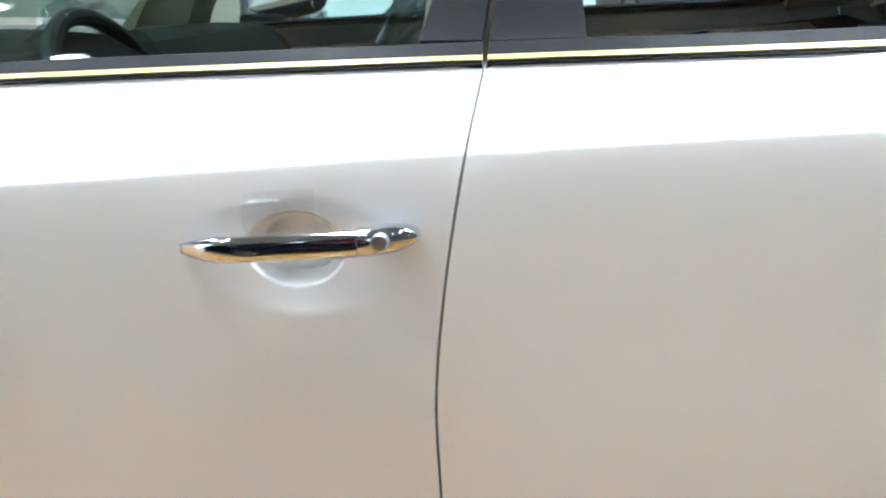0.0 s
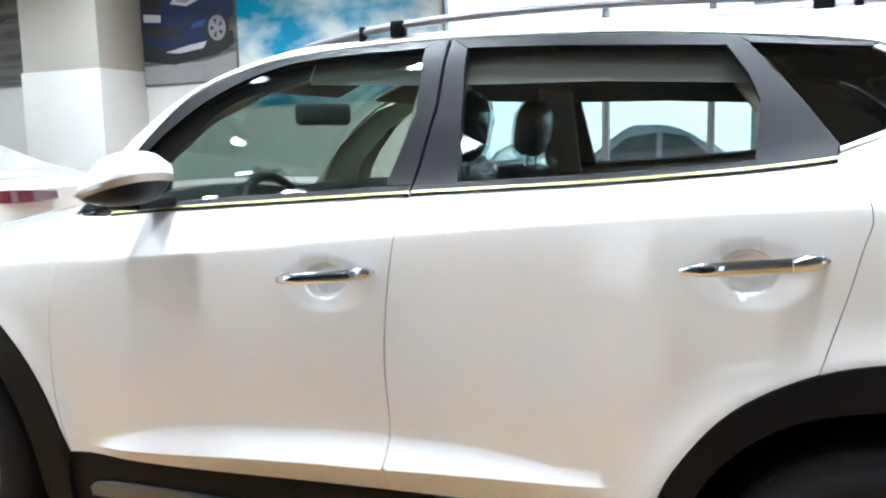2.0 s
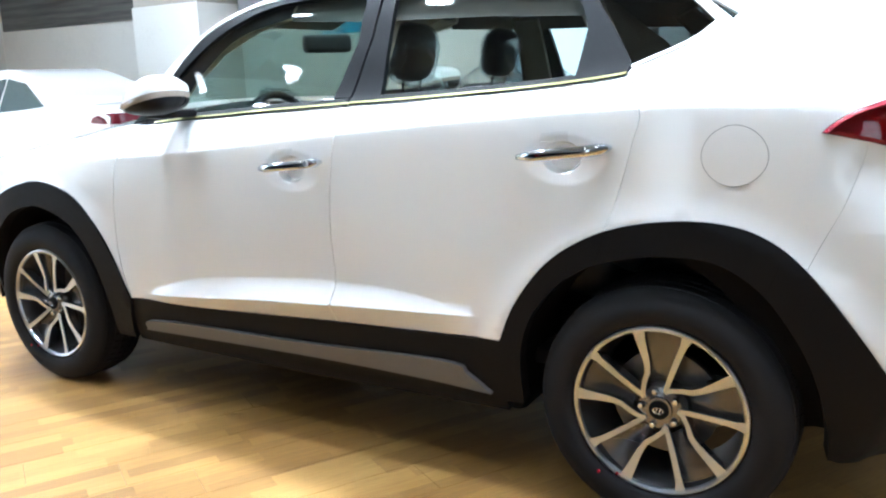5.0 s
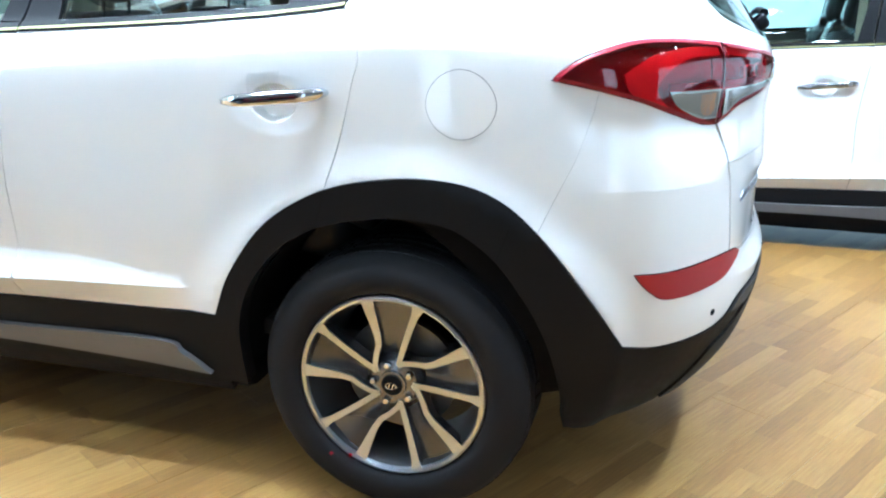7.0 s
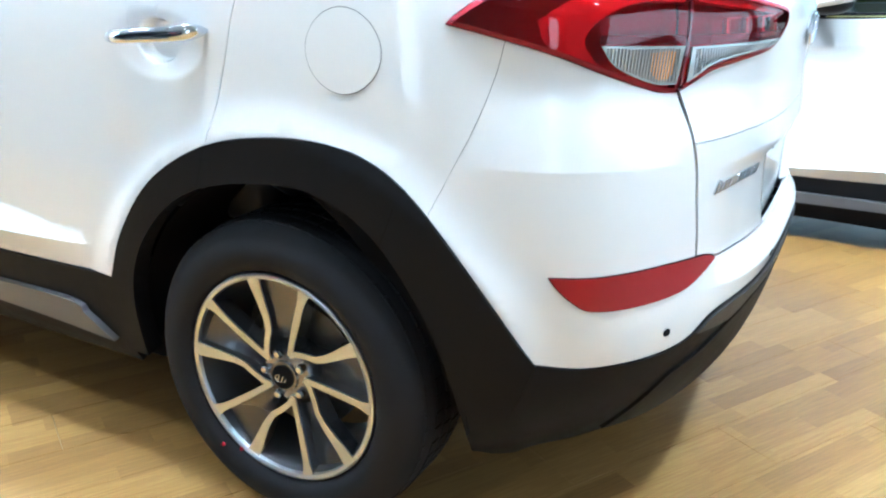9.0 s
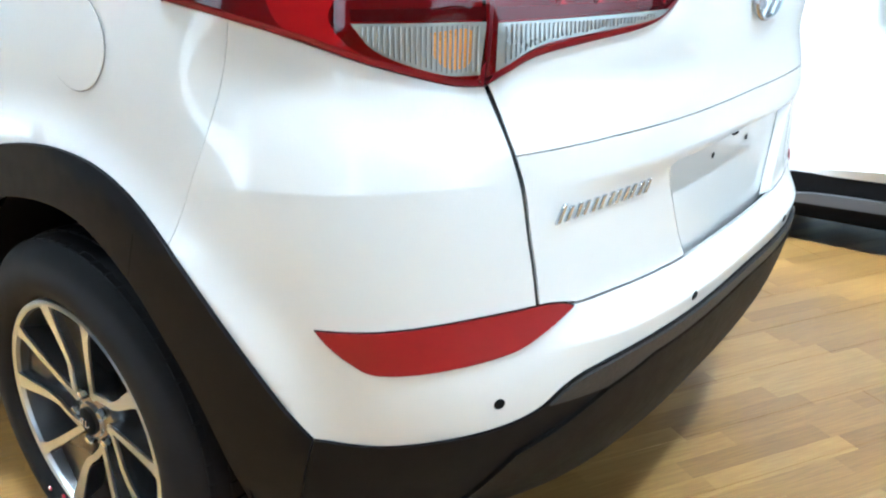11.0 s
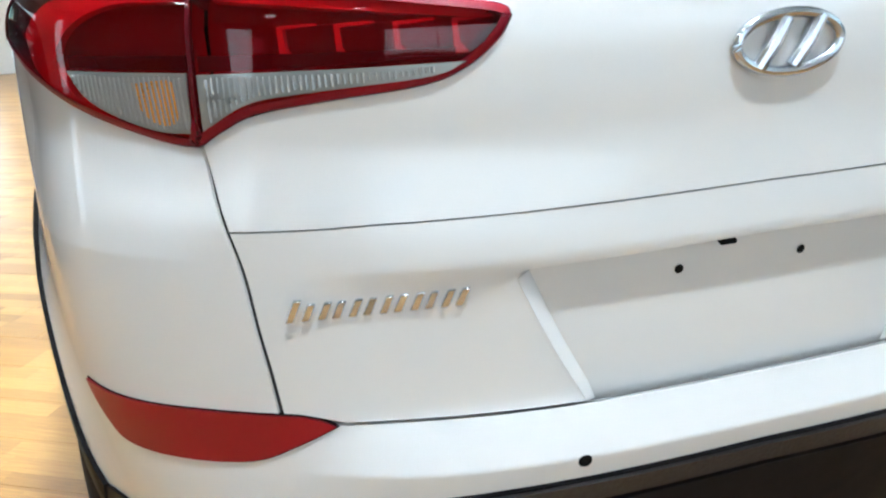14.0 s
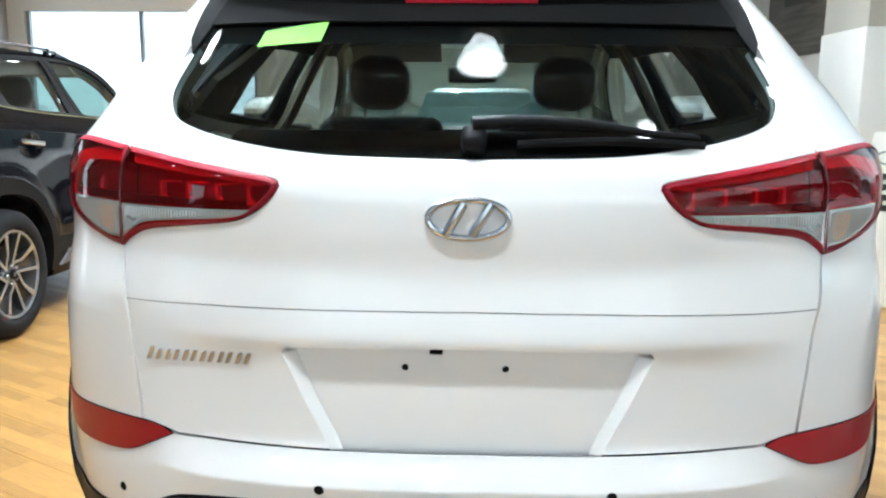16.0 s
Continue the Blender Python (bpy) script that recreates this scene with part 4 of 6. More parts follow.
    pair("quarter_frame", ring_of([(-0.30, 1.513), (-0.285, 1.511), (-0.18, 1.499), (-0.06, 1.487), (-0.045, 1.493), (-0.07, 1.498), (-0.33, 1.536)], gap=0.001), TRIM, car, "satin black quarter window frame", relief=False, thick=0.02)
    pair("quarter_trim", ring_of(q_top, q_low, [(-0.12, 1.2835), (-0.122, 1.272)], bow([(-0.122, 1.272), (0.03, 1.329), (0.152, 1.387)]), bow([(0.152, 1.391), (0.05, 1.453), (-0.045, 1.492)]), gap=0.0012), WHITE, car, "white trim round the quarter glass", relief=False, thick=0.015)
    # roof side, rear quarter
    apillar = bow([(-2.19, 1.165), (-2.03, 1.345), (-1.82, 1.487), (-1.58, 1.568), (-1.36, 1.603)])
    side = ring_of([(-2.09, 1.19), (-2.05, 1.262)], ROOFLINE[:-1], [(0.173, 1.401), (0.273, 1.46), (0.303, 1.603), (-1.36, 1.603)], apillar[::-1], [(-2.19, 1.165)], gap=0.0003)
    pair("roof_side", side, WHITE, car, cell=0.03, relief=False)
    pair("pillar_lining", side, BEIGE, car, "beige pillar lining", off=-0.014, thick=0.0, cell=0.04, relief=False)
    quarter = ring_of(ARCHOUT[18:43], SEAM, [q for q in LAMPLOW if q[0] < 0.4525][::-1], [q for q in LAMPTOP if q[0] < 0.764][::-1], bow([(0.764, 1.179), (0.748, 1.25), (0.735, 1.34), (0.70, 1.44), (0.64, 1.53), (0.60, 1.603)]), [(0.3035, 1.603), (0.2735, 1.46), (0.1735, 1.401)], bow([(0.15, 1.385), (0.03, 1.326), (-0.12, 1.268)]), CLINE[::-1], gap=0.0004)
    q_ob = pair("rear_quarter", quarter, WHITE, car, cell=0.022)
    fender = ring_of(FLINE, [(-2.06, 1.118), (-2.19, 1.118), (-2.5, 1.07), (-3.0, 0.985), (-3.25, 0.93), (-3.30, 0.80), (-3.16, 0.52)], FARCHOUT[::-1], gap=0.0017)
    pair("front_fender", fender, WHITE, car, cell=0.03)
    # fuel flap on the left only
    a = np.linspace(0, 2 * math.pi, 49)[:-1]
    flap = ring_of([(0.172 + 0.078 * math.cos(t) * (1 + 0.008 * math.cos(4 * t)), 1.052 + 0.076 * math.sin(t) * (1 + 0.008 * math.cos(4 * t))) for t in a])
    # grey disc under the flap, its edge showing as painted seam shade
    part("fuel_flap_gap", patch("gap", flap, SEAMSHADE, off=0.0006, thick=0.0, cell=0.03), q_ob[0], "seam round the fuel flap, painted in grey shade")
    part("fuel_flap", patch("flap", ring_of(list(flap), gap=0.0018), WHITE, off=0.0018, thick=0.002, cell=0.02), q_ob[0], "round white fuel flap")
    # cladding
    arch = ring_of(ARCHOUT, [(0.527, 0.505), (0.50, 0.40), (0.47, 0.27), (0.43, 0.27)], ARCHIN[::-1], [(-0.405, 0.30), (-0.47, 0.30)], gap=0.001)
    pair("wheel_arch_trim", arch, CLAD, car, "grained black wheel arch trim", off=0.007, thick=0.045, cell=0.025)
    farch = ring_of(FARCHOUT, [(-3.16, 0.52), (-3.14, 0.30), (-3.07, 0.30)], FARCHIN[::-1], [(-2.26, 0.27), (-2.16, 0.27)], gap=0.001)
    pair("wheel_arch_trim", farch, CLAD, car, "grained black wheel arch trim", off=0.007, thick=0.045, cell=0.025)
    for seam in ([(-0.150, 0.843), (-0.160, 0.80), (-0.178, 0.752)], [(0.290, 0.818), (0.278, 0.77), (0.258, 0.715)]):
        pair("trim_seam", ring_of(shift(seam, -0.0012), shift(seam, 0.0012)[::-1]), DARK, car, "dark joint in the arch trim", off=0.0078, thick=0.0, cell=0.02)
    sill = ring_of(SILLTOP, [(-0.475, 0.49), (-0.47, 0.25), (-1.3, 0.235), (-2.16, 0.25)], gap=0.001)
    sl = pair("sill_trim", sill, CLAD, car, "grained black sill trim", off=0.006, thick=0.03, cell=0.025, relief=False)
    strip = ring_of(bow([(-2.07, 0.315), (-1.985, 0.362), (-1.27, 0.378), (-0.68, 0.399), (-0.59, 0.368), (-0.515, 0.313)]), bow([(-0.515, 0.313), (-0.78, 0.326), (-1.28, 0.330), (-2.07, 0.315)]), gap=0.0)
    pair("sill_strip", strip, SILLGREY, sl[0], "silver-grey sill insert", sl[1], off=0.022, thick=0.02, cell=0.025, relief=False)
    # tail
    half_low = bow([(0.527, 0.505), (0.595, 0.490), (0.676, 0.491), (0.768, 0.499), (0.83, 0.516), (0.875, 0.548), (0.93, 0.566), (1.05, 0.577), (MID, 0.583)])
    half_top = [(0.825, 0.684), (0.86, 0.678), (0.897, 0.669), (1.0, 0.6663), (1.2, 0.6643), (MID, 0.6643)]
    left = [*ARCHOUT[42:][::-1], *SEAM, *[q for q in LAMPLOW if q[0] > 0.4535], *GATELINE, *half_top]
    bumper = ring_of(left, other(left), other(half_low)[::-1], [q for q in half_low][::-1], gap=0.0005)
    bp = part("rear_bumper", patch("rear_bumper", bumper, WHITE, cell=0.022), car, "white rear bumper")
    low = ring_of([(0.43, 0.27), (0.50, 0.40), (0.527, 0.505)], half_low, other(half_low), other([(0.43, 0.27), (0.50, 0.40), (0.527, 0.505)]), [(2 * MID - 0.47, 0.25), (MID, 0.22), (0.47, 0.25)], gap=0.001)
    part("lower_bumper", patch("lower_bumper", low, CLAD, off=0.004, thick=0.03, cell=0.03), bp, "grained black lower bumper")
    mesh_top = [q for q in half_low if q[0] > 0.84]
    ins = ring_of(shift(mesh_top, 0, -0.004), shift(other(mesh_top), 0, -0.004), [(2 * MID - 0.95, 0.52), (2 * MID - 1.05, 0.545), (MID, 0.552), (1.05, 0.545), (0.95, 0.52)])
    part("mesh_insert", patch("mesh_insert", ins, MESHPL, off=0.009, thick=0.02, cell=0.03), bp, "black mesh insert")
    skid = ring_of([(0.95, 0.515), (1.05, 0.540), (MID, 0.547), (2 * MID - 1.05, 0.540), (2 * MID - 0.95, 0.515), (2 * MID - 0.80, 0.44), (2 * MID - 0.70, 0.30), (MID, 0.24), (0.70, 0.30), (0.80, 0.44)])
    part("skid_panel", patch("skid_panel", skid, CLAD, off=0.011, thick=0.02, cell=0.03), bp, "black lower bumper panel")
    refl = [*bow([(0.540, 0.678), (0.62, 0.676), (0.74, 0.681), (0.825, 0.684), (0.862, 0.680), (0.886, 0.669)]), *bow([(0.886, 0.669), (0.845, 0.647), (0.79, 0.622), (0.70, 0.611), (0.615, 0.612), (0.58, 0.632), (0.555, 0.657), (0.540, 0.678)])]
    pair("reflector", ring_of(refl, gap=-0.002), DARK, bp, "", off=0.001, thick=0.004, cell=0.02)
    pair("reflector", ring_of(refl), REFLRED, bp, "red rear reflector", off=0.004, thick=0.006, cell=0.02)
    for s, z in ((0.772, 0.541), (1.165, 0.605), (2 * MID - 1.165, 0.605), (2 * MID - 0.772, 0.541)):
        m = skin_frame(s, z, 0.0)
        eye = lathe([(0.0, -0.0012), (0.0072, -0.0016), (0.0092, 0.0005)], 20)
        bmesh.ops.transform(eye, matrix=m, verts=eye.verts)
        part("parking_sensor", from_bm("sensor", eye, DARK), bp, "small round black sensor")
    # tailgate
    gate_low_l = shift([q for q in GATELINE if q[1] < 0.9035], 0.0052)
    lowl = [(0.7932, 0.9055), *gate_low_l, (0.86, 0.682), (0.897, 0.672), (1.0, 0.669), (1.172, 0.667)]
    notch = bow([(1.172, 0.667), (1.13, 0.745), (1.094, 0.826), (1.092, 0.838), (1.102, 0.846), (1.14, 0.848)], 4)
    across = [(1.14, 0.848), (MID, 0.852)]
    lower = ring_of(lowl, notch, across, other(across), other(notch), other(lowl), [(2 * MID - 1.18, 0.9135), (MID, 0.9150), (1.18, 0.9135), (0.95, 0.9115), (0.7932, 0.9055)], gap=0.0005)
    gate = new("tailgate")
    gate.parent = car
    part("lower_panel", patch("lower_panel", lower, WHITE, cell=0.022, thick=0.03), gate, "white lower tailgate panel with plate recess")
    pocket = ring_of([(1.172, 0.662)], notch, across, other(across), other(notch), [(2 * MID - 1.172, 0.662)], gap=-0.006)
    flat = patch("plate_recess", pocket, WHITE, off=-0.0225, thick=0.0, cell=0.022)

    def recess_shift(z):
        """Levels the recess so that it leans back a little instead of following the lip."""
        return 0.852 - float(curve(REAR, z)[0])

    pts = [(v.co.x + recess_shift(v.co.z), v.co.y, v.co.z) for v in flat.vertices]
    part("plate_recess", mesh_of("plate_recess", pts, [tuple(f.vertices) for f in flat.polygons], WHITE), gate, "blank white plate recess")
    for flip in (1, -1):
        rim_pts = [q for q in notch if q[1] < 0.84]
        a = np.array(rim_pts)
        out_p, _ = skin(a[:, 0], a[:, 1], 0.0006)
        in_s, in_z = a[:, 0] + 0.019, np.clip(a[:, 1] - 0.002, 0.66, 0.834)
        in_p, _ = skin(in_s, in_z, -0.0215)
        in_p[:, 0] += [recess_shift(z) for z in in_z]
        v = np.concatenate([out_p, in_p]) * (1, flip, 1)
        k = len(a)
        part("recess_chamfer", mesh_of("recess_chamfer", v, [(i, i + 1, k + i + 1, k + i)[::flip] for i in range(k - 1)], WHITE), gate, "sloping side of the plate recess")
    for s, z in ((1.303, 0.810), (1.485, 0.810)):
        hole = lathe([(0.0, -0.001), (0.0045, -0.001), (0.006, 0.0)], 14)
        bmesh.ops.transform(hole, matrix=Matrix.Translation((recess_shift(z), 0, 0)) @ skin_frame(s, z, -0.0215), verts=hole.verts)
        part("screw_hole", from_bm("hole", hole, DARK), gate)
    lens = box_bm((0.022, 0.014, 0.006), (0, 0, 0), 0.002)
    bmesh.ops.transform(lens, matrix=skin_frame(1.36, 0.842, -0.010), verts=lens.verts)
    part("gate_switch", from_bm("gate_switch", lens, DARK), gate)
    gap_line = [q for q in GATELINE if q[1] < 0.99]
    pair("gate_seal", ring_of(shift(gap_line, -0.004), shift(gap_line, 0.010)[::-1]), SEAMDARK, car, "black rubber gate seal", off=-0.005, thick=0.0, cell=0.02)
    gu_l = [(0.7930, 0.9064), (0.7771, 0.955), (0.7622, 0.998)]
    shelf_l = [*gu_l, *LAMPIN, *[q for q in LAMPTOP if q[0] > 0.766], (0.766, 1.181), *bow([(0.766, 1.181), (0.752, 1.25), (0.742, 1.34)]), *GLASSLOW]
    upper = ring_of(shelf_l, other(shelf_l), [(2 * MID - 1.18, 0.9144), (MID, 0.9159), (1.18, 0.9144), (0.95, 0.9124), (0.7930, 0.9064)], gap=0.0005)
    part("upper_panel", patch("upper_panel", upper, WHITE, cell=0.022), gate, "white upper tailgate panel")
    g_top = [(0.765, 1.36), (0.752, 1.42), (0.74, 1.505)]
    gl = ring_of(GLASSLOW, other(GLASSLOW), other(g_top[::-1]), g_top[::-1])
    part("rear_window", patch("rear_window", gl, REARGLASS, off=0.002, thick=0.004, cell=0.05, relief=False), gate, "tinted rear window glass")
    band = ring_of([(0.748, 1.37), (0.90, 1.366), (MID, 1.366), (2 * MID - 0.90, 1.366), (2 * MID - 0.748, 1.37), (2 * MID - 0.735, 1.50), (0.735, 1.50)])
    part("window_band", patch("window_band", band, DARK, off=-0.004, thick=0.0, cell=0.05, relief=False), gate, "black band along the top of the rear window")
    pair("spoiler_fin", ring_of([(0.765, 1.345), (0.725, 1.372), (0.655, 1.46), (0.61, 1.53), (0.60, 1.60), (0.75, 1.56), (0.76, 1.44)]), CLAD, gate, "black side fin of the spoiler", off=0.005, thick=0.008, cell=0.04, relief=False)
    # spoiler over the rear window
    ss = np.linspace(0.66, 2 * MID - 0.66, 41)
    prof = [(1.478, 0.004), (1.476, 0.045), (1.480, 0.078), (1.494, 0.088), (1.53, 0.075), (1.585, 0.03), (1.60, 0.0)]
    bm = bmesh.new()
    rows = []
    for s in ss:
        row = []
        for z, out in prof:
            p, n = skin(np.array([s]), np.array([min(z, 1.6)]), 0, False)
            e = Vector((1, 0, 0)) * out * (0.4 + 0.6 * math.sin(math.pi * (s - ss[0]) / (ss[-1] - ss[0])) ** 0.4)
            row.append(bm.verts.new(Vector(p[0]) + e))
        rows.append(row)
    for p, q in zip(rows, rows[1:]):
        for i in range(len(prof) - 1):
            bm.faces.new((p[i], q[i], q[i + 1], p[i + 1]))
    part("spoiler", from_bm("spoiler", bm, WHITE, angle=50), gate, "white roof spoiler")
    under = ring_of([(0.76, 1.40), (2 * MID - 0.76, 1.40), (2 * MID - 0.74, 1.485), (0.74, 1.485)])
    part("spoiler_underside", patch("under", under, DARK, off=0.008, thick=0.004, cell=0.05, relief=False), gate, "black spoiler underside")
    bl = ring_of([(1.235, 1.436), (2 * MID - 1.235, 1.436), (2 * MID - 1.235, 1.456), (1.235, 1.456)])
    part("high_brake_lamp", patch("high", bl, GUIDERED, off=0.022, thick=0.02, cell=0.03, relief=False), gate, "red high brake lamp")
    # tail lamps: outer lamp on the body, inner lamp on the gate
    outer_l = [*[q for q in LAMPTOP if q[0] < 0.765], *LAMPLOW, (0.763, 1.09), (0.765, 1.179)]
    inner_l = [*LAMPIN, *[q for q in LAMPTOP if q[0] > 0.767], (0.767, 1.179), (0.765, 1.09)]
    lamps = {}
    for nm, ol in (("tail_lamp", outer_l), ("gate_lamp", inner_l)):
        base = ring_of(ol, gap=0.0015)
        hs = pair(nm, base, REDBODY, car, "red and clear tail lamp", off=-0.030, thick=0.0, cell=0.03)
        pair("lens", base, LENSRED, hs[0], "red lens", hs[1], off=0.004, thick=0.0, cell=0.018)
        lamps[nm] = hs
        edge = ring_of(ol, gap=0.0012)
        edge_in = ring_of(ol, gap=0.010)
        slim = ring_of(ol, gap=0.003)
        split = (np.abs(edge[:, 0] - 0.764) < 0.006) & (edge[:, 1] > 1.004) & (edge[:, 1] < 1.172)
        edge_in[split] = slim[split]
        k = len(edge)
        for flip, h in ((False, hs[0]), (True, hs[1])):
            p0, n0 = skin(edge[:, 0], edge[:, 1], 0.0)
            p1, n1 = skin(edge[:, 0], edge[:, 1], 0.0040)
            p2, n2 = skin(edge_in[:, 0], edge_in[:, 1], 0.0058)
            v = np.concatenate([p0 - n0 * 0.03, p1, p2]) * (1, -1 if flip else 1, 1)
            rim = [i for i in range(k) if not (split[i] and split[(i + 1) % k])]
            fs = [(i, (i + 1) % k, k + (i + 1) % k, k + i) for i in rim] + [(k + i, k + (i + 1) % k, 2 * k + (i + 1) % k, 2 * k + i) for i in rim]
            part("lamp_edge", mesh_of("lamp_edge", v, fs, EDGERED), h, "glossy red lamp edge")
    pair("lamp_seal", ring_of([(0.7585, 1.000), (0.7625, 1.000), (0.7668, 1.09), (0.7678, 1.176), (0.7638, 1.176), (0.7620, 1.09)]), DEEPRED, car, "dark gap between the two lamps", off=0.0048, thick=0.006, cell=0.01)
    zc = 1.076
    clear_o = ring_of(bow([(0.60, zc + 0.006), (0.625, 1.050), (0.67, 1.027), (0.715, 1.013), (0.752, 1.012)]), [(0.752, 1.012), (0.758, zc + 0.002)])
    clear_i = ring_of([(0.770, 1.015), (0.778, 1.020)], bow([(0.778, 1.020), (0.828, 1.046), (0.90, 1.056), (1.01, 1.066), (1.045, 1.079)]), [(1.045, 1.079), (0.772, zc)])
    for ol, hs in ((clear_o, lamps["tail_lamp"]), (clear_i, lamps["gate_lamp"])):
        pair("clear_lens", ol, CLEARSEC, hs[0], "clear lamp section", hs[1], off=0.0064, thick=0.004, cell=0.02)
        lo_s, hi_s = ol[:, 0].min(), ol[:, 0].max()
        ribs = np.arange(lo_s + 0.012, hi_s - 0.006, 0.0062)
        for flip in (False, True):
            rb = bmesh.new()
            for s in ribs:
                zz = np.linspace(1.0, 1.09, 40)
                inside = zz[within(ol, np.full(40, s), zz)]
                if len(inside) < 6:
                    continue
                tb = tube([on_skin(s, z, 0.0070)[0] for z in np.linspace(inside[0] + 0.003, inside[-1] - 0.003, 6)], 0.0019, 6)
                rb = join(rb, tb)
            if flip:
                bmesh.ops.transform(rb, matrix=Matrix.Diagonal((1, -1, 1, 1)), verts=rb.verts)
            tagged(part("lens_ribs", from_bm("lens_ribs", rb, CLEARSEC), hs[1 if flip else 0], "ribbed clear lens"), kind="stuff")
    bulb = ring_of(bow([(0.690, 1.068), (0.694, 1.040), (0.712, 1.022), (0.736, 1.024), (0.742, 1.046), (0.738, 1.070), (0.690, 1.068)])[:-1])
    pair("amber_indicator", bulb, AMBER, lamps["tail_lamp"][0], "amber indicator behind the ribbed lens", lamps["tail_lamp"][1], off=0.0072, thick=0.0, cell=0.02)
    for ol, hs in (([(0.60, 1.084), (0.757, 1.080), (0.757, 1.096), (0.60, 1.098)], lamps["tail_lamp"]), ([(0.772, 1.078), (1.035, 1.084), (1.035, 1.093), (0.772, 1.095)], lamps["gate_lamp"])):
        pair("lamp_band", ring_of(ol), DEEPRED, hs[0], "dark red band", hs[1], off=0.0015, thick=0.002, cell=0.02)
    glow_o = ring_of(bow([(0.50, 1.12), (0.56, 1.155), (0.66, 1.172), (0.755, 1.168)]), [(0.757, 1.15)], bow([(0.757, 1.15), (0.67, 1.15), (0.61, 1.13), (0.575, 1.092), (0.60, 1.052), (0.655, 1.026), (0.60, 1.045), (0.52, 1.078), (0.50, 1.12)]))
    pair("light_guide", glow_o, GUIDERED, lamps["tail_lamp"][0], "bright red light guide", lamps["tail_lamp"][1], off=0.000, thick=0.01, cell=0.03)
    for k in range(4):
        s0 = 0.86 + 0.058 * k
        pair("light_guide", ring_of([(s0, 1.086), (s0 + 0.016, 1.086), (s0 + 0.006, 1.098), (s0 + 0.004, 1.118), (s0 + 0.040, 1.121), (s0 + 0.038, 1.124), (s0 - 0.002, 1.122)]), GUIDERED, lamps["gate_lamp"][0], "bright red light guide", lamps["gate_lamp"][1], off=-0.004, thick=0.01, cell=0.03)
    pair("light_guide", ring_of([(0.79, 1.150), (1.06, 1.120), (1.07, 1.127), (1.04, 1.134), (0.88, 1.156), (0.78, 1.170)]), GUIDERED, lamps["gate_lamp"][0], "bright red light guide", lamps["gate_lamp"][1], off=-0.001, thick=0.012, cell=0.03)
    # badge and mark
    m0 = skin_frame(0.942, 0.820, 0.0, -2.0)
    bars = bmesh.new()
    for k in range(6):
        for dx, h in ((-0.008, 0.027 if k == 0 else 0.021), (0.008, 0.021)):
            b = box_bm((0.0095, 0.005, h), (0, 0, 0), 0.0012, 1)
            for v in b.verts:
                v.co.x += 0.5 * v.co.z
            bmesh.ops.transform(b, matrix=m0 @ pose(-0.088 + 0.0345 * k + dx, -0.002, h / 2 - 0.012), verts=b.verts)
            bars = join(bars, b)
    tagged(part("badge", from_bm("badge", bars, MARKSILVER), gate, "chrome badge of plain bars"), kind="stuff")
    m1 = skin_frame(MID, 1.072, 0.001)
    oval = [(0.0655 * math.cos(t), -0.004, 0.0315 * math.sin(t)) for t in np.linspace(0, 2 * math.pi, 49)]
    ob = tube(oval, 0.0062, 10)
    for dx in (-0.022, 0.022):
        b = tube([(dx - 0.015, -0.004, -0.026), (dx, -0.007, 0.0), (dx + 0.015, -0.004, 0.026)], 0.0085, 10)
        ob = join(ob, b)
    bmesh.ops.transform(ob, matrix=m1, verts=ob.verts)
    part("oval_mark", from_bm("oval_mark", ob, MARKSILVER), gate, "oval chrome mark")
    # wiper
    wp = [on_skin(1.418 + 0.40 * t, 1.203 + 0.009 * math.sin(math.pi * min(1, t * 1.25)) - 0.010 * t * t, 0.034 - 0.016 * t)[0] for t in np.linspace(0, 1, 16)]
    wiper = new("rear_wiper")
    wiper.parent = car
    part("wiper_arm", from_bm("arm", tube(wp, lambda t: 0.0125 * (1 - 0.6 * t), 12, 1.0), TRIM), wiper, "black wiper arm")
    part("wiper_blade", from_bm("blade", tube([on_skin(1.50 + 0.325 * t, 1.184 + 0.006 * math.sin(math.pi * t), 0.012)[0] for t in np.linspace(0, 1, 12)], 0.008, 6), DARK), wiper)
    foot = box_bm((0.042, 0.04, 0.046), (0, 0, 0), 0.014, 3)
    bmesh.ops.transform(foot, matrix=skin_frame(1.422, 1.190, 0.014), verts=foot.verts)
    part("wiper_pivot", from_bm("pivot", foot, TRIM), wiper, "black wiper foot")
    stick = ring_of([(0.922, 1.383), (1.061, 1.402), (1.063, 1.363), (0.924, 1.353)])
    part("paper_sticker", patch("sticker", stick, GREEN, off=0.0065, thick=0.0008, cell=0.03, relief=False), gate, "plain green paper sticker")
    # roof, windscreen, bonnet
    edge_y = lambda x: float(np.abs(body(np.array([x]), np.array([1.603]))[0, 1]))

    def roof(u, v):
        x = -1.38 + 1.80 * u
        yy = 2 * v - 1
        if x > 0:
            w = 0.52 * max(0.0, 1 - (x / 0.62) ** 4) ** 0.25
        else:
            w = edge_y(x)
        front = -0.13 * (1 - yy * yy) * (1 - u) ** 3
        z = 1.601 + 0.048 * (1 - yy * yy) ** 0.8 - 0.05 * max(0, x + 0.3) ** 2 + 0.0 * u
        return Vector((x + front, yy * w, z - 0.02 * (1 - u) ** 4))

    rf = part("roof", sheet("roof", roof, 30, 20, WHITE, 0.01), car, "white roof panel")
    ap = [on_skin(q[0], q[1], 0.0)[0] for q in apillar[::3]] + [on_skin(*apillar[-1], 0.0)[0]]

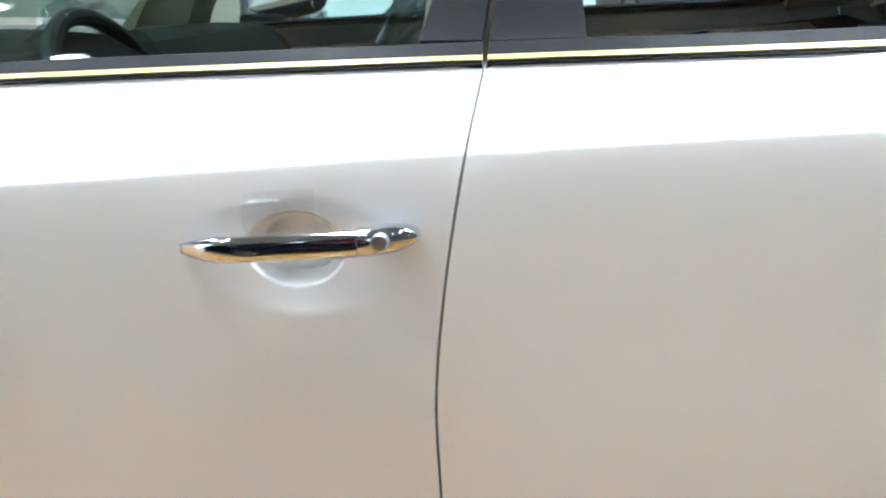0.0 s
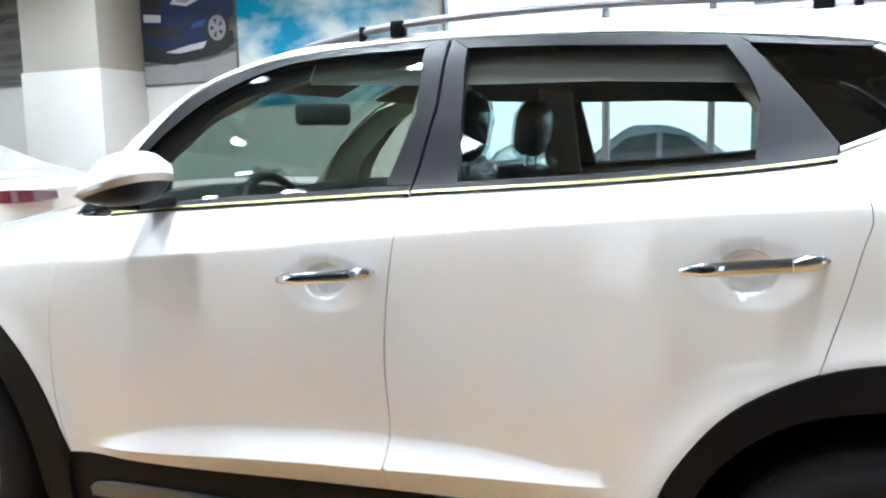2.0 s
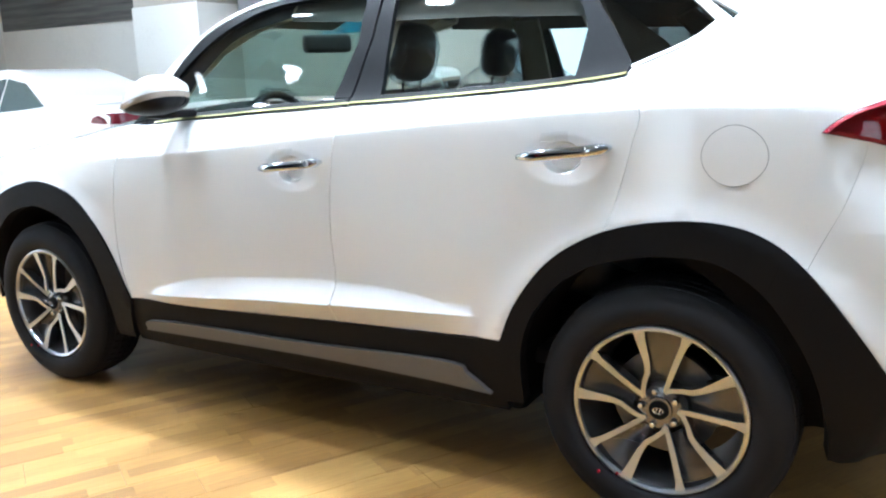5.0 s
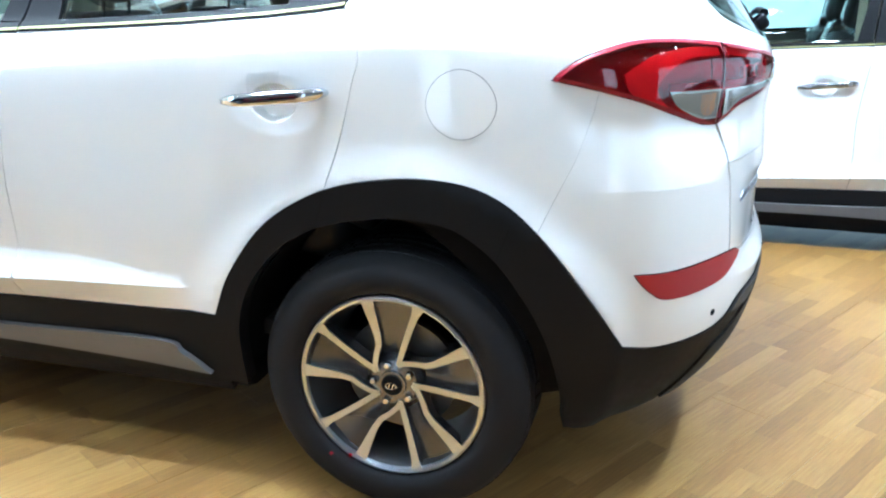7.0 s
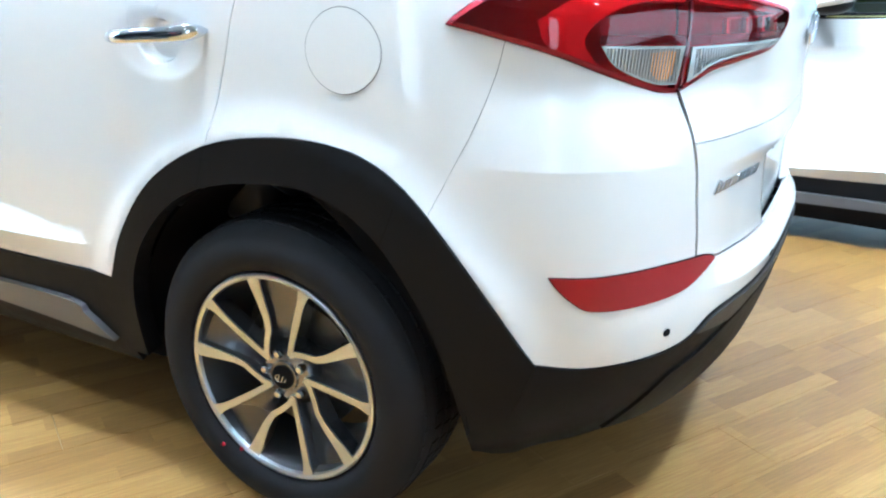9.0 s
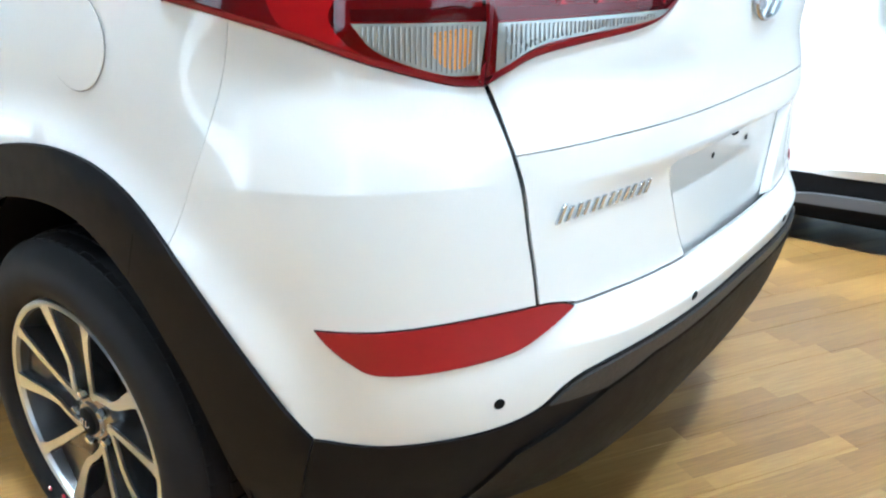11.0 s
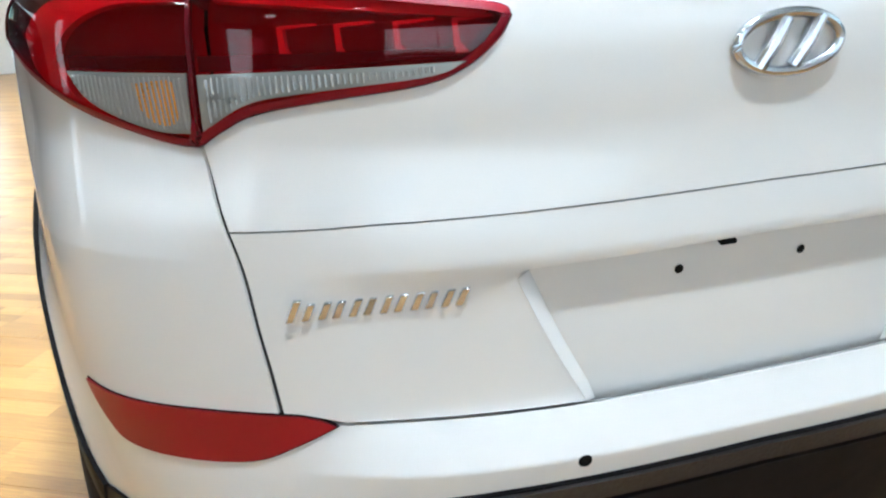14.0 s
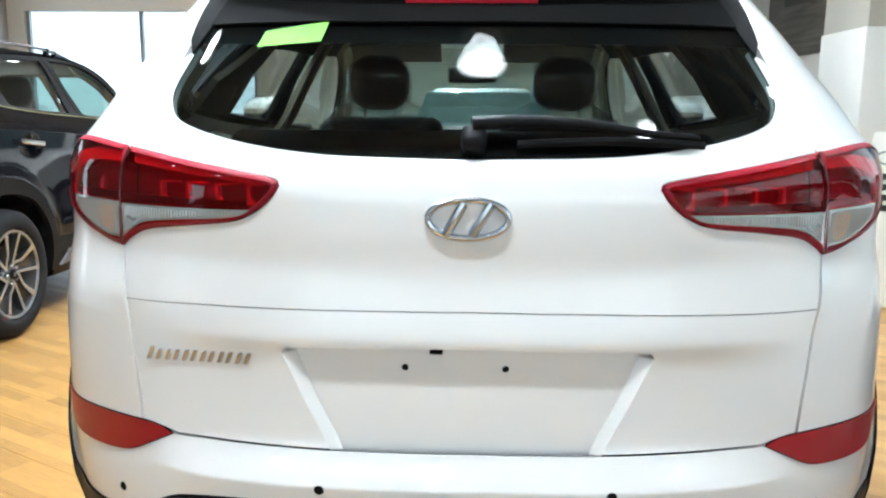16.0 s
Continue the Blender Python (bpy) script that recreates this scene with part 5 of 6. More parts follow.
    def screen(u, v):
        t = u * (len(ap) - 1)
        i = min(int(t), len(ap) - 2)
        p = ap[i].lerp(ap[i + 1], t - i)
        yy = 2 * v - 1
        return Vector((p.x - 0.20 * (1 - yy * yy) * (1 - 0.45 * u), yy * abs(p.y), p.z + 0.02 * (1 - yy * yy)))

    part("windscreen", sheet("windscreen", screen, 14, 18, SCREENGLASS), car, "green-tinted windscreen")
    for sg in (-1, 1):
        visor = box_bm((0.17, 0.40, 0.016), (0, 0, 0), 0.007, 3)
        bmesh.ops.transform(visor, matrix=pose(-1.545, sg * 0.335, 1.505, 0, -24, 0), verts=visor.verts)
        part("sun_visor", from_bm("sun_visor", visor, BEIGE), car, "beige sun visor")

    def bonnet(u, v):
        x = -3.40 + 1.26 * u
        yy = 2 * v - 1
        zb = float(curve([(-3.45, 0.86), (-3.3, 0.93), (-3.0, 0.985), (-2.5, 1.07), (-2.1, 1.125)], x)[0])
        w = float(np.abs(body(np.array([max(x, -3.2)]), np.array([zb]))[0, 1])) if x > -3.2 else 0.74
        cut = -0.16 * (1 - yy * yy)
        return Vector((x + cut, yy * w, zb + 0.05 * (1 - abs(yy) ** 2.5) * min(1, 0.3 + u)))

    part("bonnet", sheet("bonnet", bonnet, 20, 20, WHITE, 0.008), car, "white bonnet")
    # front end
    fl = lambda s: 2 * (XF - 0.5 * math.pi * RS) - s
    nose_mid = XF - 0.5 * math.pi * RS
    lamp = ring_of(bow([(-3.13, 0.90), (-3.30, 0.915), (-3.55, 0.85), (-3.70, 0.79)]), bow([(-3.70, 0.79), (-3.5, 0.765), (-3.3, 0.80), (-3.13, 0.90)]))
    pair("headlamp", lamp, LENSCLEAR, car, "clear headlamp", off=0.004, thick=0.03, cell=0.03)
    pair("headlamp_reflector", lamp, MIRRORED, car, "", off=-0.03, thick=0.0, cell=0.03)
    grille = ring_of([(-3.78, 0.82), (nose_mid, 0.84), (fl(-3.78), 0.82), (fl(-3.85), 0.50), (nose_mid, 0.46), (-3.85, 0.50)])
    part("grille", patch("grille", grille, TRIM, off=0.004, thick=0.02, cell=0.05), car, "dark front grille")
    for k in range(4):
        z = 0.54 + 0.08 * k
        bar = ring_of([(-3.80, z), (fl(-3.80), z), (fl(-3.80), z + 0.03), (-3.80, z + 0.03)])
        part("grille_bar", patch("grille_bar", bar, CHROME, off=0.016, thick=0.012, cell=0.06), car, "chrome grille bar")
    fb_l = [(-3.16, 0.52), (-3.30, 0.80), (-3.27, 0.90)]
    front_b = ring_of(fb_l, [(-3.45, 0.90), (-3.7, 0.88), (nose_mid, 0.88), (fl(-3.7), 0.88), (fl(-3.45), 0.90)], [(fl(q[0]), q[1]) for q in fb_l][::-1], [(fl(-3.25), 0.40), (nose_mid, 0.38), (-3.25, 0.40)])
    part("front_bumper", patch("front_bumper", front_b, WHITE, cell=0.05), car, "white front bumper")
    front_l = ring_of([(-3.16, 0.52), (-3.25, 0.40), (nose_mid, 0.38), (fl(-3.25), 0.40), (fl(-3.16), 0.52), (fl(-3.14), 0.24), (nose_mid, 0.20), (-3.14, 0.24)])
    part("front_lower_bumper", patch("front_lower", front_l, CLAD, off=0.004, cell=0.05), car, "grained black front lower bumper")
    # roof rails
    for sg in (-1, 1):
        rail = new("roof_rail")
        rail.parent = car
        pts = [(-1.50, 1.586), (-1.42, 1.600), (-1.30, 1.616), (-1.15, 1.628), (-0.9, 1.635), (-0.5, 1.630), (-0.16, 1.613), (0.0, 1.605), (0.10, 1.590), (0.16, 1.572)]
        line = [(x, sg * (0.548 - 0.03 * abs(x + 0.7)), z) for x, z in bow(pts, 4)]
        part("rail_bar", from_bm("rail_bar", tube(line, 0.0105, 10, 1.0), SILVERPL), rail, "silver roof rail bar")
        for x0, z0 in ((-1.31, 1.61), (-1.20, 1.618), (-0.15, 1.60), (-0.08, 1.592)):
            f = box_bm((0.045 if x0 in (-1.20, -0.15) else 0.02, 0.028, 0.045), (x0, sg * (0.545 - 0.03 * abs(x0 + 0.7)), z0 - 0.001), 0.006)
            part("rail_foot", from_bm("rail_foot", f, TRIM), rail, "black rail foot")
    # door mirrors
    for sg in (-1, 1):
        mir = new("door_mirror")
        mir.parent = car

        loop = [Vector((x, 0, z)) for x, z in bow([(-1.915, 1.188), (-1.885, 1.228), (-1.84, 1.270), (-1.775, 1.303), (-1.712, 1.304), (-1.674, 1.286), (-1.664, 1.248), (-1.672, 1.205), (-1.71, 1.177), (-1.78, 1.166), (-1.86, 1.171), (-1.915, 1.188)], 4)[:-1]]
        core = Vector((-1.77, 0, 1.222))

        def shell(lo, hi, k):
            bm = bmesh.new()
            rings = []
            for t in np.linspace(0, 1, 13):
                f = k * (1 - max(0, (t - 0.45) / 0.55) ** 2.6) ** 0.5 * (1 - 0.25 * max(0, 0.3 - t) / 0.3)
                f = max(f, 0.02)
                rings.append([bm.verts.new(core + (q - core) * f + Vector((0.03 * t * t - 0.005, sg * (0.885 + 0.205 * t), 0))) for q in loop])
            m = len(loop)
            for a, b in zip(rings, rings[1:]):
                for i in range(m):
                    bm.faces.new((a[i], a[(i + 1) % m], b[(i + 1) % m], b[i]))
            bm.faces.new(rings[0])
            bm.faces.new(rings[-1])
            tilt = (-0.24, 0, 1)
            for z, keep in ((lo, "up"), (hi, "down")):
                bmesh.ops.bisect_plane(bm, geom=bm.verts[:] + bm.edges[:] + bm.faces[:], plane_co=(-1.77, 0, z), plane_no=tilt, clear_inner=keep == "up", clear_outer=keep == "down")
                bmesh.ops.holes_fill(bm, edges=[e for e in bm.edges if len(e.link_faces) == 1])
            return bm

        part("mirror_cap", from_bm("cap", shell(1.226, 1.5, 1.0), WHITE, angle=50), mir, "white mirror cap")
        part("mirror_indicator", from_bm("ind", shell(1.206, 1.226, 1.004), INDICATOR, angle=50), mir, "bright indicator strip")
        part("mirror_lower", from_bm("lower", shell(1.0, 1.210, 0.985), TRIM, angle=50), mir, "black lower mirror shell")
        arm = box_bm((0.12, 0.15, 0.03), (-1.83, sg * 0.86, 1.165), 0.012)
        part("mirror_foot", from_bm("foot", arm, TRIM), mir, "black mirror foot")
        gl = lathe([(0.0, 0), (0.045, 0), (0.047, 0.004)], 24)
        bmesh.ops.transform(gl, matrix=pose(-1.685, sg * 0.96, 1.225, 0, 0, 90) @ Matrix.Diagonal((1.1, 1, 0.68, 1)), verts=gl.verts)
        part("mirror_glass", from_bm("glass", gl, CHROME), mir, "mirror glass")
    # inner shell, wheel wells, underside
    well_r = bow([(-0.47, 0.25), (-0.45, 0.50), (-0.36, 0.66), (-0.22, 0.77), (-0.03, 0.82), (0.13, 0.82), (0.27, 0.76), (0.36, 0.65), (0.42, 0.50), (0.47, 0.25)])
    well_f = bow([(-3.14, 0.30), (-3.10, 0.52), (-3.0, 0.67), (-2.86, 0.77), (-2.70, 0.82), (-2.56, 0.82), (-2.40, 0.76), (-2.29, 0.62), (-2.22, 0.45), (-2.20, 0.25)])
    bl2 = [(x, float(curve(BELT, x)[0]) - 0.03) for x in np.linspace(-2.1, -0.1, 12)]
    shell_l = [(-3.3, 0.30), *well_f, *well_r]
    shell = ring_of(shell_l, [(0.6, 0.24), (MID, 0.24), (2 * MID - 0.6, 0.24)], other(shell_l), [(2 * MID + 3.3, 0.85)], [(2 * MID - q[0], q[1]) for q in bl2], [(2 * MID - 0.3, 1.13), (MID, 1.13), (0.3, 1.13)], bl2[::-1], [(-3.3, 0.85)])
    part("inner_shell", patch("inner_shell", shell, DARK, off=-0.065, thick=0.0, cell=0.07), car, "black inner body shell")
    pair("door_card", ring_of([(-2.05, 0.45), (-0.3, 0.75), (-0.1, 0.9), (-0.12, 1.2)], shift(chop(BELTLINE, -2.0, -0.13)[::-1], 0, -0.012), [(-2.05, 1.1)]), BEIGE, car, "beige inner door card", off=-0.085, thick=0.03, cell=0.06, relief=False)
    pair("pillar_trim", ring_of([(-1.135, 1.205), (-0.99, 1.21), (-0.985, 1.53), (-1.11, 1.54)]), BEIGE, car, "beige inner pillar trim", off=-0.05, thick=0.02, relief=False)
    pair("pillar_trim", ring_of([(-0.28, 1.26), (-0.05, 1.28), (-0.05, 1.36), (-0.29, 1.53), (-0.36, 1.50), (-0.28, 1.39)]), BEIGE, car, "beige inner pillar trim", off=-0.05, thick=0.02, relief=False)
    pair("pillar_trim", ring_of([(-2.02, 1.17), (-1.97, 1.25), (-1.80, 1.40), (-1.61, 1.49), (-1.40, 1.54), (-1.38, 1.60), (-1.59, 1.562), (-1.83, 1.480), (-2.04, 1.338), (-2.17, 1.17)]), PALETRIM, car, "beige inner pillar trim", off=-0.045, thick=0.02, relief=False)
    pair("pillar_trim", ring_of([(0.15, 1.15), (0.72, 1.17), (0.69, 1.35), (0.64, 1.50), (0.30, 1.55), (0.05, 1.52), (0.20, 1.40), (0.03, 1.30), (-0.05, 1.27)]), BEIGE, car, "beige rear pillar trim", off=-0.05, thick=0.02, relief=False)
    for x in (0.0, -2.67):
        for sg in (-1, 1):
            n = 18
            bm = bmesh.new()
            ring_a = [bm.verts.new((x + 0.43 * math.cos(t), sg * 0.862, 0.36 + 0.43 * math.sin(t))) for t in np.linspace(-0.08, math.pi + 0.08, n)]
            ring_b = [bm.verts.new((x + 0.43 * math.cos(t), sg * 0.55, 0.36 + 0.43 * math.sin(t))) for t in np.linspace(-0.08, math.pi + 0.08, n)]
            for i in range(n - 1):
                bm.faces.new((ring_a[i], ring_a[i + 1], ring_b[i + 1], ring_b[i]))
            bm.faces.new(ring_b)
            part("wheel_well", from_bm("wheel_well", bm, DARK), car, "black wheel well liner")
            wheel(car, x, sg)
    un = box_bm((1.75, 1.56, 0.10), (-1.33, 0, 0.26), 0.03)
    un = join(un, box_bm((3.6, 1.05, 0.10), (-1.35, 0, 0.262), 0.03))
    part("underbody", from_bm("underbody", un, DARK), car)
    interior(car)
    return car


suv = tagged(build_car(), "pearl white compact suv with black cladding on the oak floor", "car")


# ---- the other cars ----
second = copy_thing(suv, pose(2.54, 2.80, STEP))
tagged(second, "pearl white compact suv with black sills parked alongside", "car")
dark_suv = copy_thing(suv, pose(-2.1, -3.37, 0.0))
tagged(dark_suv, "black compact suv parked parallel on the oak floor", "car")
for o in dark_suv.children_recursive:
    for slot in o.material_slots:
        if slot.material == WHITE:
            slot.link = "OBJECT"
            slot.material = BLACKPAINT


def small_car(name, paint_mat, m, roof_h=1.46, boot=0.62, label="", tail=REDBODY, back_glass=True):
    """A plain saloon or hatchback seen from afar; front to -x."""
    c = new(name)
    half = [(-2.1, 0.35), (-2.12, 0.55), (-2.05, 0.70), (-1.75, 0.80), (-1.1, 0.93), (-0.35, roof_h - 0.09), (0.2, roof_h), (0.8, roof_h - 0.05), (1.45, 1.10), (1.45 + boot, 1.04), (1.52 + boot, 0.90), (1.50 + boot, 0.50), (1.40 + boot, 0.30)]
    low = [(-2.1, 0.35), (-2.12, 0.55), (-2.05, 0.70), (-1.75, 0.80), (-1.1, 0.93), (1.45, 1.08), (1.45 + boot, 1.04), (1.52 + boot, 0.90), (1.50 + boot, 0.50), (1.40 + boot, 0.30)]

    def skin_of(line, width, name2, mat, top=None):
        bm = bmesh.new()
        pts = bow(line, 4)
        g = []
        for yv, k in ((-width, 0.94), (-width * 0.93, 1.0), (0, 1.02), (width * 0.93, 1.0), (width, 0.94)):
            g.append([bm.verts.new((x * (1 - 0.04 * (abs(yv) / width) ** 3), yv, 0.3 + (z - 0.3) * k)) for x, z in pts])
        for a, b in zip(g, g[1:]):
            for i in range(len(pts) - 1):
                bm.faces.new((a[i], a[i + 1], b[i + 1], b[i]))
        bm.faces.new(g[0][::-1])
        bm.faces.new(g[-1])
        return part(name2, from_bm(name2, bm, mat), c)

    b = skin_of(low, 0.86, "body", paint_mat)
    tagged(b, "glossy painted body")
    cab = [(-1.05, 0.93), (-0.33, roof_h - 0.08), (0.0, roof_h), (0.42, roof_h - 0.06), (1.0, 1.21), (1.5 + 0.35 * boot, 1.05)]
    bm = bmesh.new()
    pts = bow(cab, 5)
    g = []
    for sy, pull in ((-1, 2.0), (-1, 1.0), (-0.9, 0.0), (0, 0.0), (0.9, 0.0), (1, 1.0), (1, 2.0)):
        row = []
        for x, z in pts:
            wid = 0.80 - 0.24 * (z - 0.93) / (roof_h - 0.93)
            if pull == 2.0:
                row.append(bm.verts.new((x, sy * 0.80, 0.92)))
            else:
                row.append(bm.verts.new((x, sy * wid, z - 0.05 * pull)))
        g.append(row)
    for a, d in zip(g, g[1:]):
        for i in range(len(pts) - 1):
            bm.faces.new((a[i], a[i + 1], d[i + 1], d[i]))
    part("roof", from_bm("roof", bm, paint_mat), c)
    for sy in (-1, 1):
        for i, outline in enumerate(([(-0.85, 0.98), (-0.25, roof_h - 0.15), (0.12, roof_h - 0.10), (0.10, 1.0)], [(0.17, 1.0), (0.19, roof_h - 0.10), (0.48, roof_h - 0.15), (0.92, 1.07)])):
            pane = bmesh.new()
            vs = []
            for x, z in outline:
                wid = 0.80 - 0.24 * (z - 0.93) / (roof_h - 0.93)
                vs.append(pane.verts.new((x, sy * (wid + 0.012), z)))
            f = pane.faces.new(vs)
            r = bmesh.ops.extrude_face_region(pane, geom=[f])
            bmesh.ops.translate(pane, vec=(0, -sy * 0.03, 0), verts=[v for v in r["geom"] if isinstance(v, bmesh.types.BMVert)])
            part("window_pane", from_bm("pane", pane, PANEDARK, smooth=False), c, "dark window glass")
        lampb = bmesh.new()
        wrap = [(1.10, -0.855, 0.92), (1.28, -0.86, 0.985), (1.47, -0.83, 1.005), (1.535, -0.66, 1.00), (1.555, -0.36, 0.975)]
        under = [(1.10, -0.855, 0.915), (1.28, -0.865, 0.905), (1.47, -0.84, 0.90), (1.55, -0.66, 0.895), (1.565, -0.36, 0.91)]
        hi = [lampb.verts.new((x + boot, -sy * yv, z)) for x, yv, z in bow(wrap, 4)]
        lo = [lampb.verts.new((x + boot, -sy * yv, z)) for x, yv, z in bow(under, 4)]
        inn = [lampb.verts.new((x + boot - 0.10, -sy * yv * 0.88, z - 0.04)) for x, yv, z in bow(wrap, 4)]
        for i in range(len(hi) - 1):
            lampb.faces.new((hi[i], hi[i + 1], lo[i + 1], lo[i]))
            lampb.faces.new((hi[i], hi[i + 1], inn[i + 1], inn[i]))
            lampb.faces.new((lo[i], lo[i + 1], inn[i + 1], inn[i]))
        part("tail_lamp", from_bm("tail_lamp", lampb, tail), c, "red tail lamp")
        hl = box_bm((0.16, 0.26, 0.11), (-1.98, sy * 0.66, 0.70), 0.04)
        part("headlamp", from_bm("headlamp", hl, LENSCLEAR), c)
        mr = box_bm((0.10, 0.16, 0.11), (-0.72, sy * 0.95, 1.03), 0.035)
        part("door_mirror", from_bm("door_mirror", mr, paint_mat), c)
        for x in (-1.3, 1.3):
            t = lathe([(0.2, -0.02), (0.29, -0.02), (0.315, 0.02), (0.315, 0.17), (0.2, 0.18)], 36, (x, sy * 0.87 if sy < 0 else 0.71, 0.315))
            part("tyre", from_bm("tyre", t, RUBBER), c)
            rm = lathe([(0.0, 0.0), (0.06, -0.012), (0.17, 0.005), (0.205, -0.018)], 30, (x, sy * 0.87 if sy < 0 else 0.885, 0.315))
            part("rim", from_bm("rim", rm, SILVERPL), c)
    ws = bmesh.new()
    f = ws.faces.new([ws.verts.new(v) for v in ((-1.02, -0.74, 0.96), (-1.02, 0.74, 0.96), (-0.36, 0.60, roof_h - 0.07), (-0.36, -0.60, roof_h - 0.07))])
    bmesh.ops.translate(ws, vec=(-0.02, 0, 0.015), verts=ws.verts)
    part("windscreen", from_bm("windscreen", ws, PANEDARK, smooth=False), c)
    if back_glass:
        rw = bmesh.new()
        rw.faces.new([rw.verts.new(v) for v in ((0.52, -0.46, roof_h - 0.095), (0.52, 0.46, roof_h - 0.095), (1.0, 0.52, 1.215), (1.0, -0.52, 1.215))])
        bmesh.ops.translate(rw, vec=(0.025, 0, 0.02), verts=rw.verts)
        part("rear_window", from_bm("rear_window", rw, PANEDARK, smooth=False), c)
    c.matrix_basis = m
    return tagged(c, label, "car")


PANEDARK = plain("dark_car_glass", (0.07, 0.095, 0.095), 0.05, coat=1.0)
SILVERPAINT = paint("silver_paint", (0.66, 0.67, 0.68))
small_car("saloon_car", WHITE, pose(-8.25, 3.05, 0.0), 1.47, 0.65, "white saloon car with red tail lamps by the wall", DEEPRED, False)
small_car("hatchback_car", SILVERPAINT, pose(-1.9, 8.6, -0.15, 0, 0, 10), 1.62, 0.25, "silver hatchback parked outside the shop window")
small_car("hatchback_car", WHITE, pose(-5.6, 9.4, -0.05, 0, 0, 0), 1.62, 0.25, "white hatchback parked outside the shop window")

small_car("hatchback_car", WHITE, pose(-7.4, 0.1, 0.0, 0, 0, 180), 1.52, 0.25, "white hatchback on the oak floor ahead of the bonnet")

# ---- the room ----
XA, XB, YA, YB = -12.0, 7.0, -8.0, 4.9


def slab(name, lo, hi, mat, label="", kind="structure", bevel=0.0):
    size = [b - a for a, b in zip(lo, hi)]
    bm = box_bm(size, [(a + b) / 2 for a, b in zip(lo, hi)], bevel)
    return tagged(part(name, from_bm(name, bm, mat, smooth=False), None, label), kind=kind)


floor = slab("floor", (XA, YA, -0.30), (XB, EDGE, -0.012), DARK, "oak laminate floor")
low_floor = slab("floor_lower", (XA, EDGE, -0.5), (XB, YB + 0.2, STEP - 0.012), DARK, "oak laminate floor, a step lower")
slab("ceiling", (XA, YA, CEIL), (XB, YB + 0.2, CEIL + 0.15), CEILPAINT, "grey ceiling")


def glazed(side, axis, at, lo, hi, gaps, label):
    """A wall from lo to hi with tall windows: piers, sills, heads, and a barred window in each gap."""
    near, far = (at, at + 0.2) if at > 0 else (at - 0.2, at)

    def wall(name, a, b, z0, z1):
        p, q = ((near, a, z0), (far, b, z1)) if axis == "x" else ((a, near, z0), (b, far, z1))
        slab(f"wall_{side}{name}", p, q, MIDWALL if side != "west" else WALLPAINT, label)

    edges = [lo, *[v for g in gaps for v in g[:2]], hi]
    for a, b in zip(edges[::2], edges[1::2]):
        if b - a > 0.01:
            wall("_pier", a, b, -0.3, CEIL)
    for a, b, _ in gaps:
        wall("_head", a, b, 2.9, CEIL)
        wall("_sill", a, b, -0.3, 0.1)
        w = tagged(new("window"), "tall shop window with grey metal bars", "window", kind="structure")
        mid = (near + far) / 2
        n = max(1, round((b - a) / (2.1 if side == "west" else 1.5)))
        for k in range(n + 1):
            u = a + 0.03 + (b - a - 0.06) * k / n
            size, place = ((0.10, 0.06, 2.8), (mid, u, 1.5)) if axis == "x" else ((0.06, 0.10, 2.8), (u, mid, 1.5))
            part("window_bar", from_bm("bar", box_bm(size, place, 0.006), FRAMEGREY), w)
        size, place = ((0.008, b - a - 0.1, 2.78), (mid, (a + b) / 2, 1.5)) if axis == "x" else ((b - a - 0.1, 0.008, 2.78), ((a + b) / 2, mid, 1.5))
        part("pane", from_bm("pane", box_bm(size, place), TAILGLASS, smooth=False), w).visible_shadow = False


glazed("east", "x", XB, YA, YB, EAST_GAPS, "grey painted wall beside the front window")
# south windows are out of view, added for their light on the flank
glazed("south", "y", YA, XA, XB, SOUTH_GAPS, "grey painted wall beside the added south openings")
glazed("west", "x", XA, YA, YB, WEST_GAPS, "white painted wall")
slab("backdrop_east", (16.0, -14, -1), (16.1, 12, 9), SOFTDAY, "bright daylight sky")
slab("backdrop_south", (-22, -16.1, -1), (14, -16.0, 9), SOFTDAY, "bright daylight sky")
slab("backdrop_west", (-22.1, -16, -1), (-22.0, 6, 9), DAY, "bright daylight sky")
slab("wall_north", (XA, YB, -0.5), (-3.3, YB + 0.2, CEIL), WALLPAINT, "white painted wall with posters")
slab("wall_north_head", (-3.3, YB, 2.9), (XB, YB + 0.2, CEIL), WALLPAINT, "white wall over the shop window")
slab("wall_north_sill", (-3.3, YB, -0.5), (XB, YB + 0.2, 0.05), WALLPAINT, "low wall under the shop window")
slab("yard", (-40, YB + 0.2, -0.25), (40, 40, -0.05), plain("concrete_yard", (0.35, 0.34, 0.32), 0.8, bump=0.3), "pale concrete yard outside")
slab("backdrop", (-30, 24, -1), (30, 24.1, 12), DAY, "bright daylight sky", kind="structure")

# shop window: frame bars and panes
win = tagged(new("window_1"), "tall shop window with grey metal bars", "window", kind="structure")
for x in (-3.3, -1.72, -0.80, 0.9, 2.5, 4.1, 5.6, 6.97):
    part("window_bar", from_bm("bar", box_bm((0.06, 0.10, 2.85), (x, YB + 0.08, 1.475), 0.006), FRAMEGREY), win)
for z in (0.08, 2.87):
    part("window_rail", from_bm("rail", box_bm((10.27, 0.10, 0.06), (1.835, YB + 0.08, z), 0.006), FRAMEGREY), win)
bars_x = (-3.3, -1.72, -0.80, 0.9, 2.5, 4.1, 5.6, 6.97)
for a, b in zip(bars_x, bars_x[1:]):
    g = part("pane", from_bm("pane", box_bm((b - a - 0.06, 0.008, 2.73), ((a + b) / 2, YB + 0.08, 1.475)), PANEGLASS, smooth=False), win)
    g.visible_shadow = False

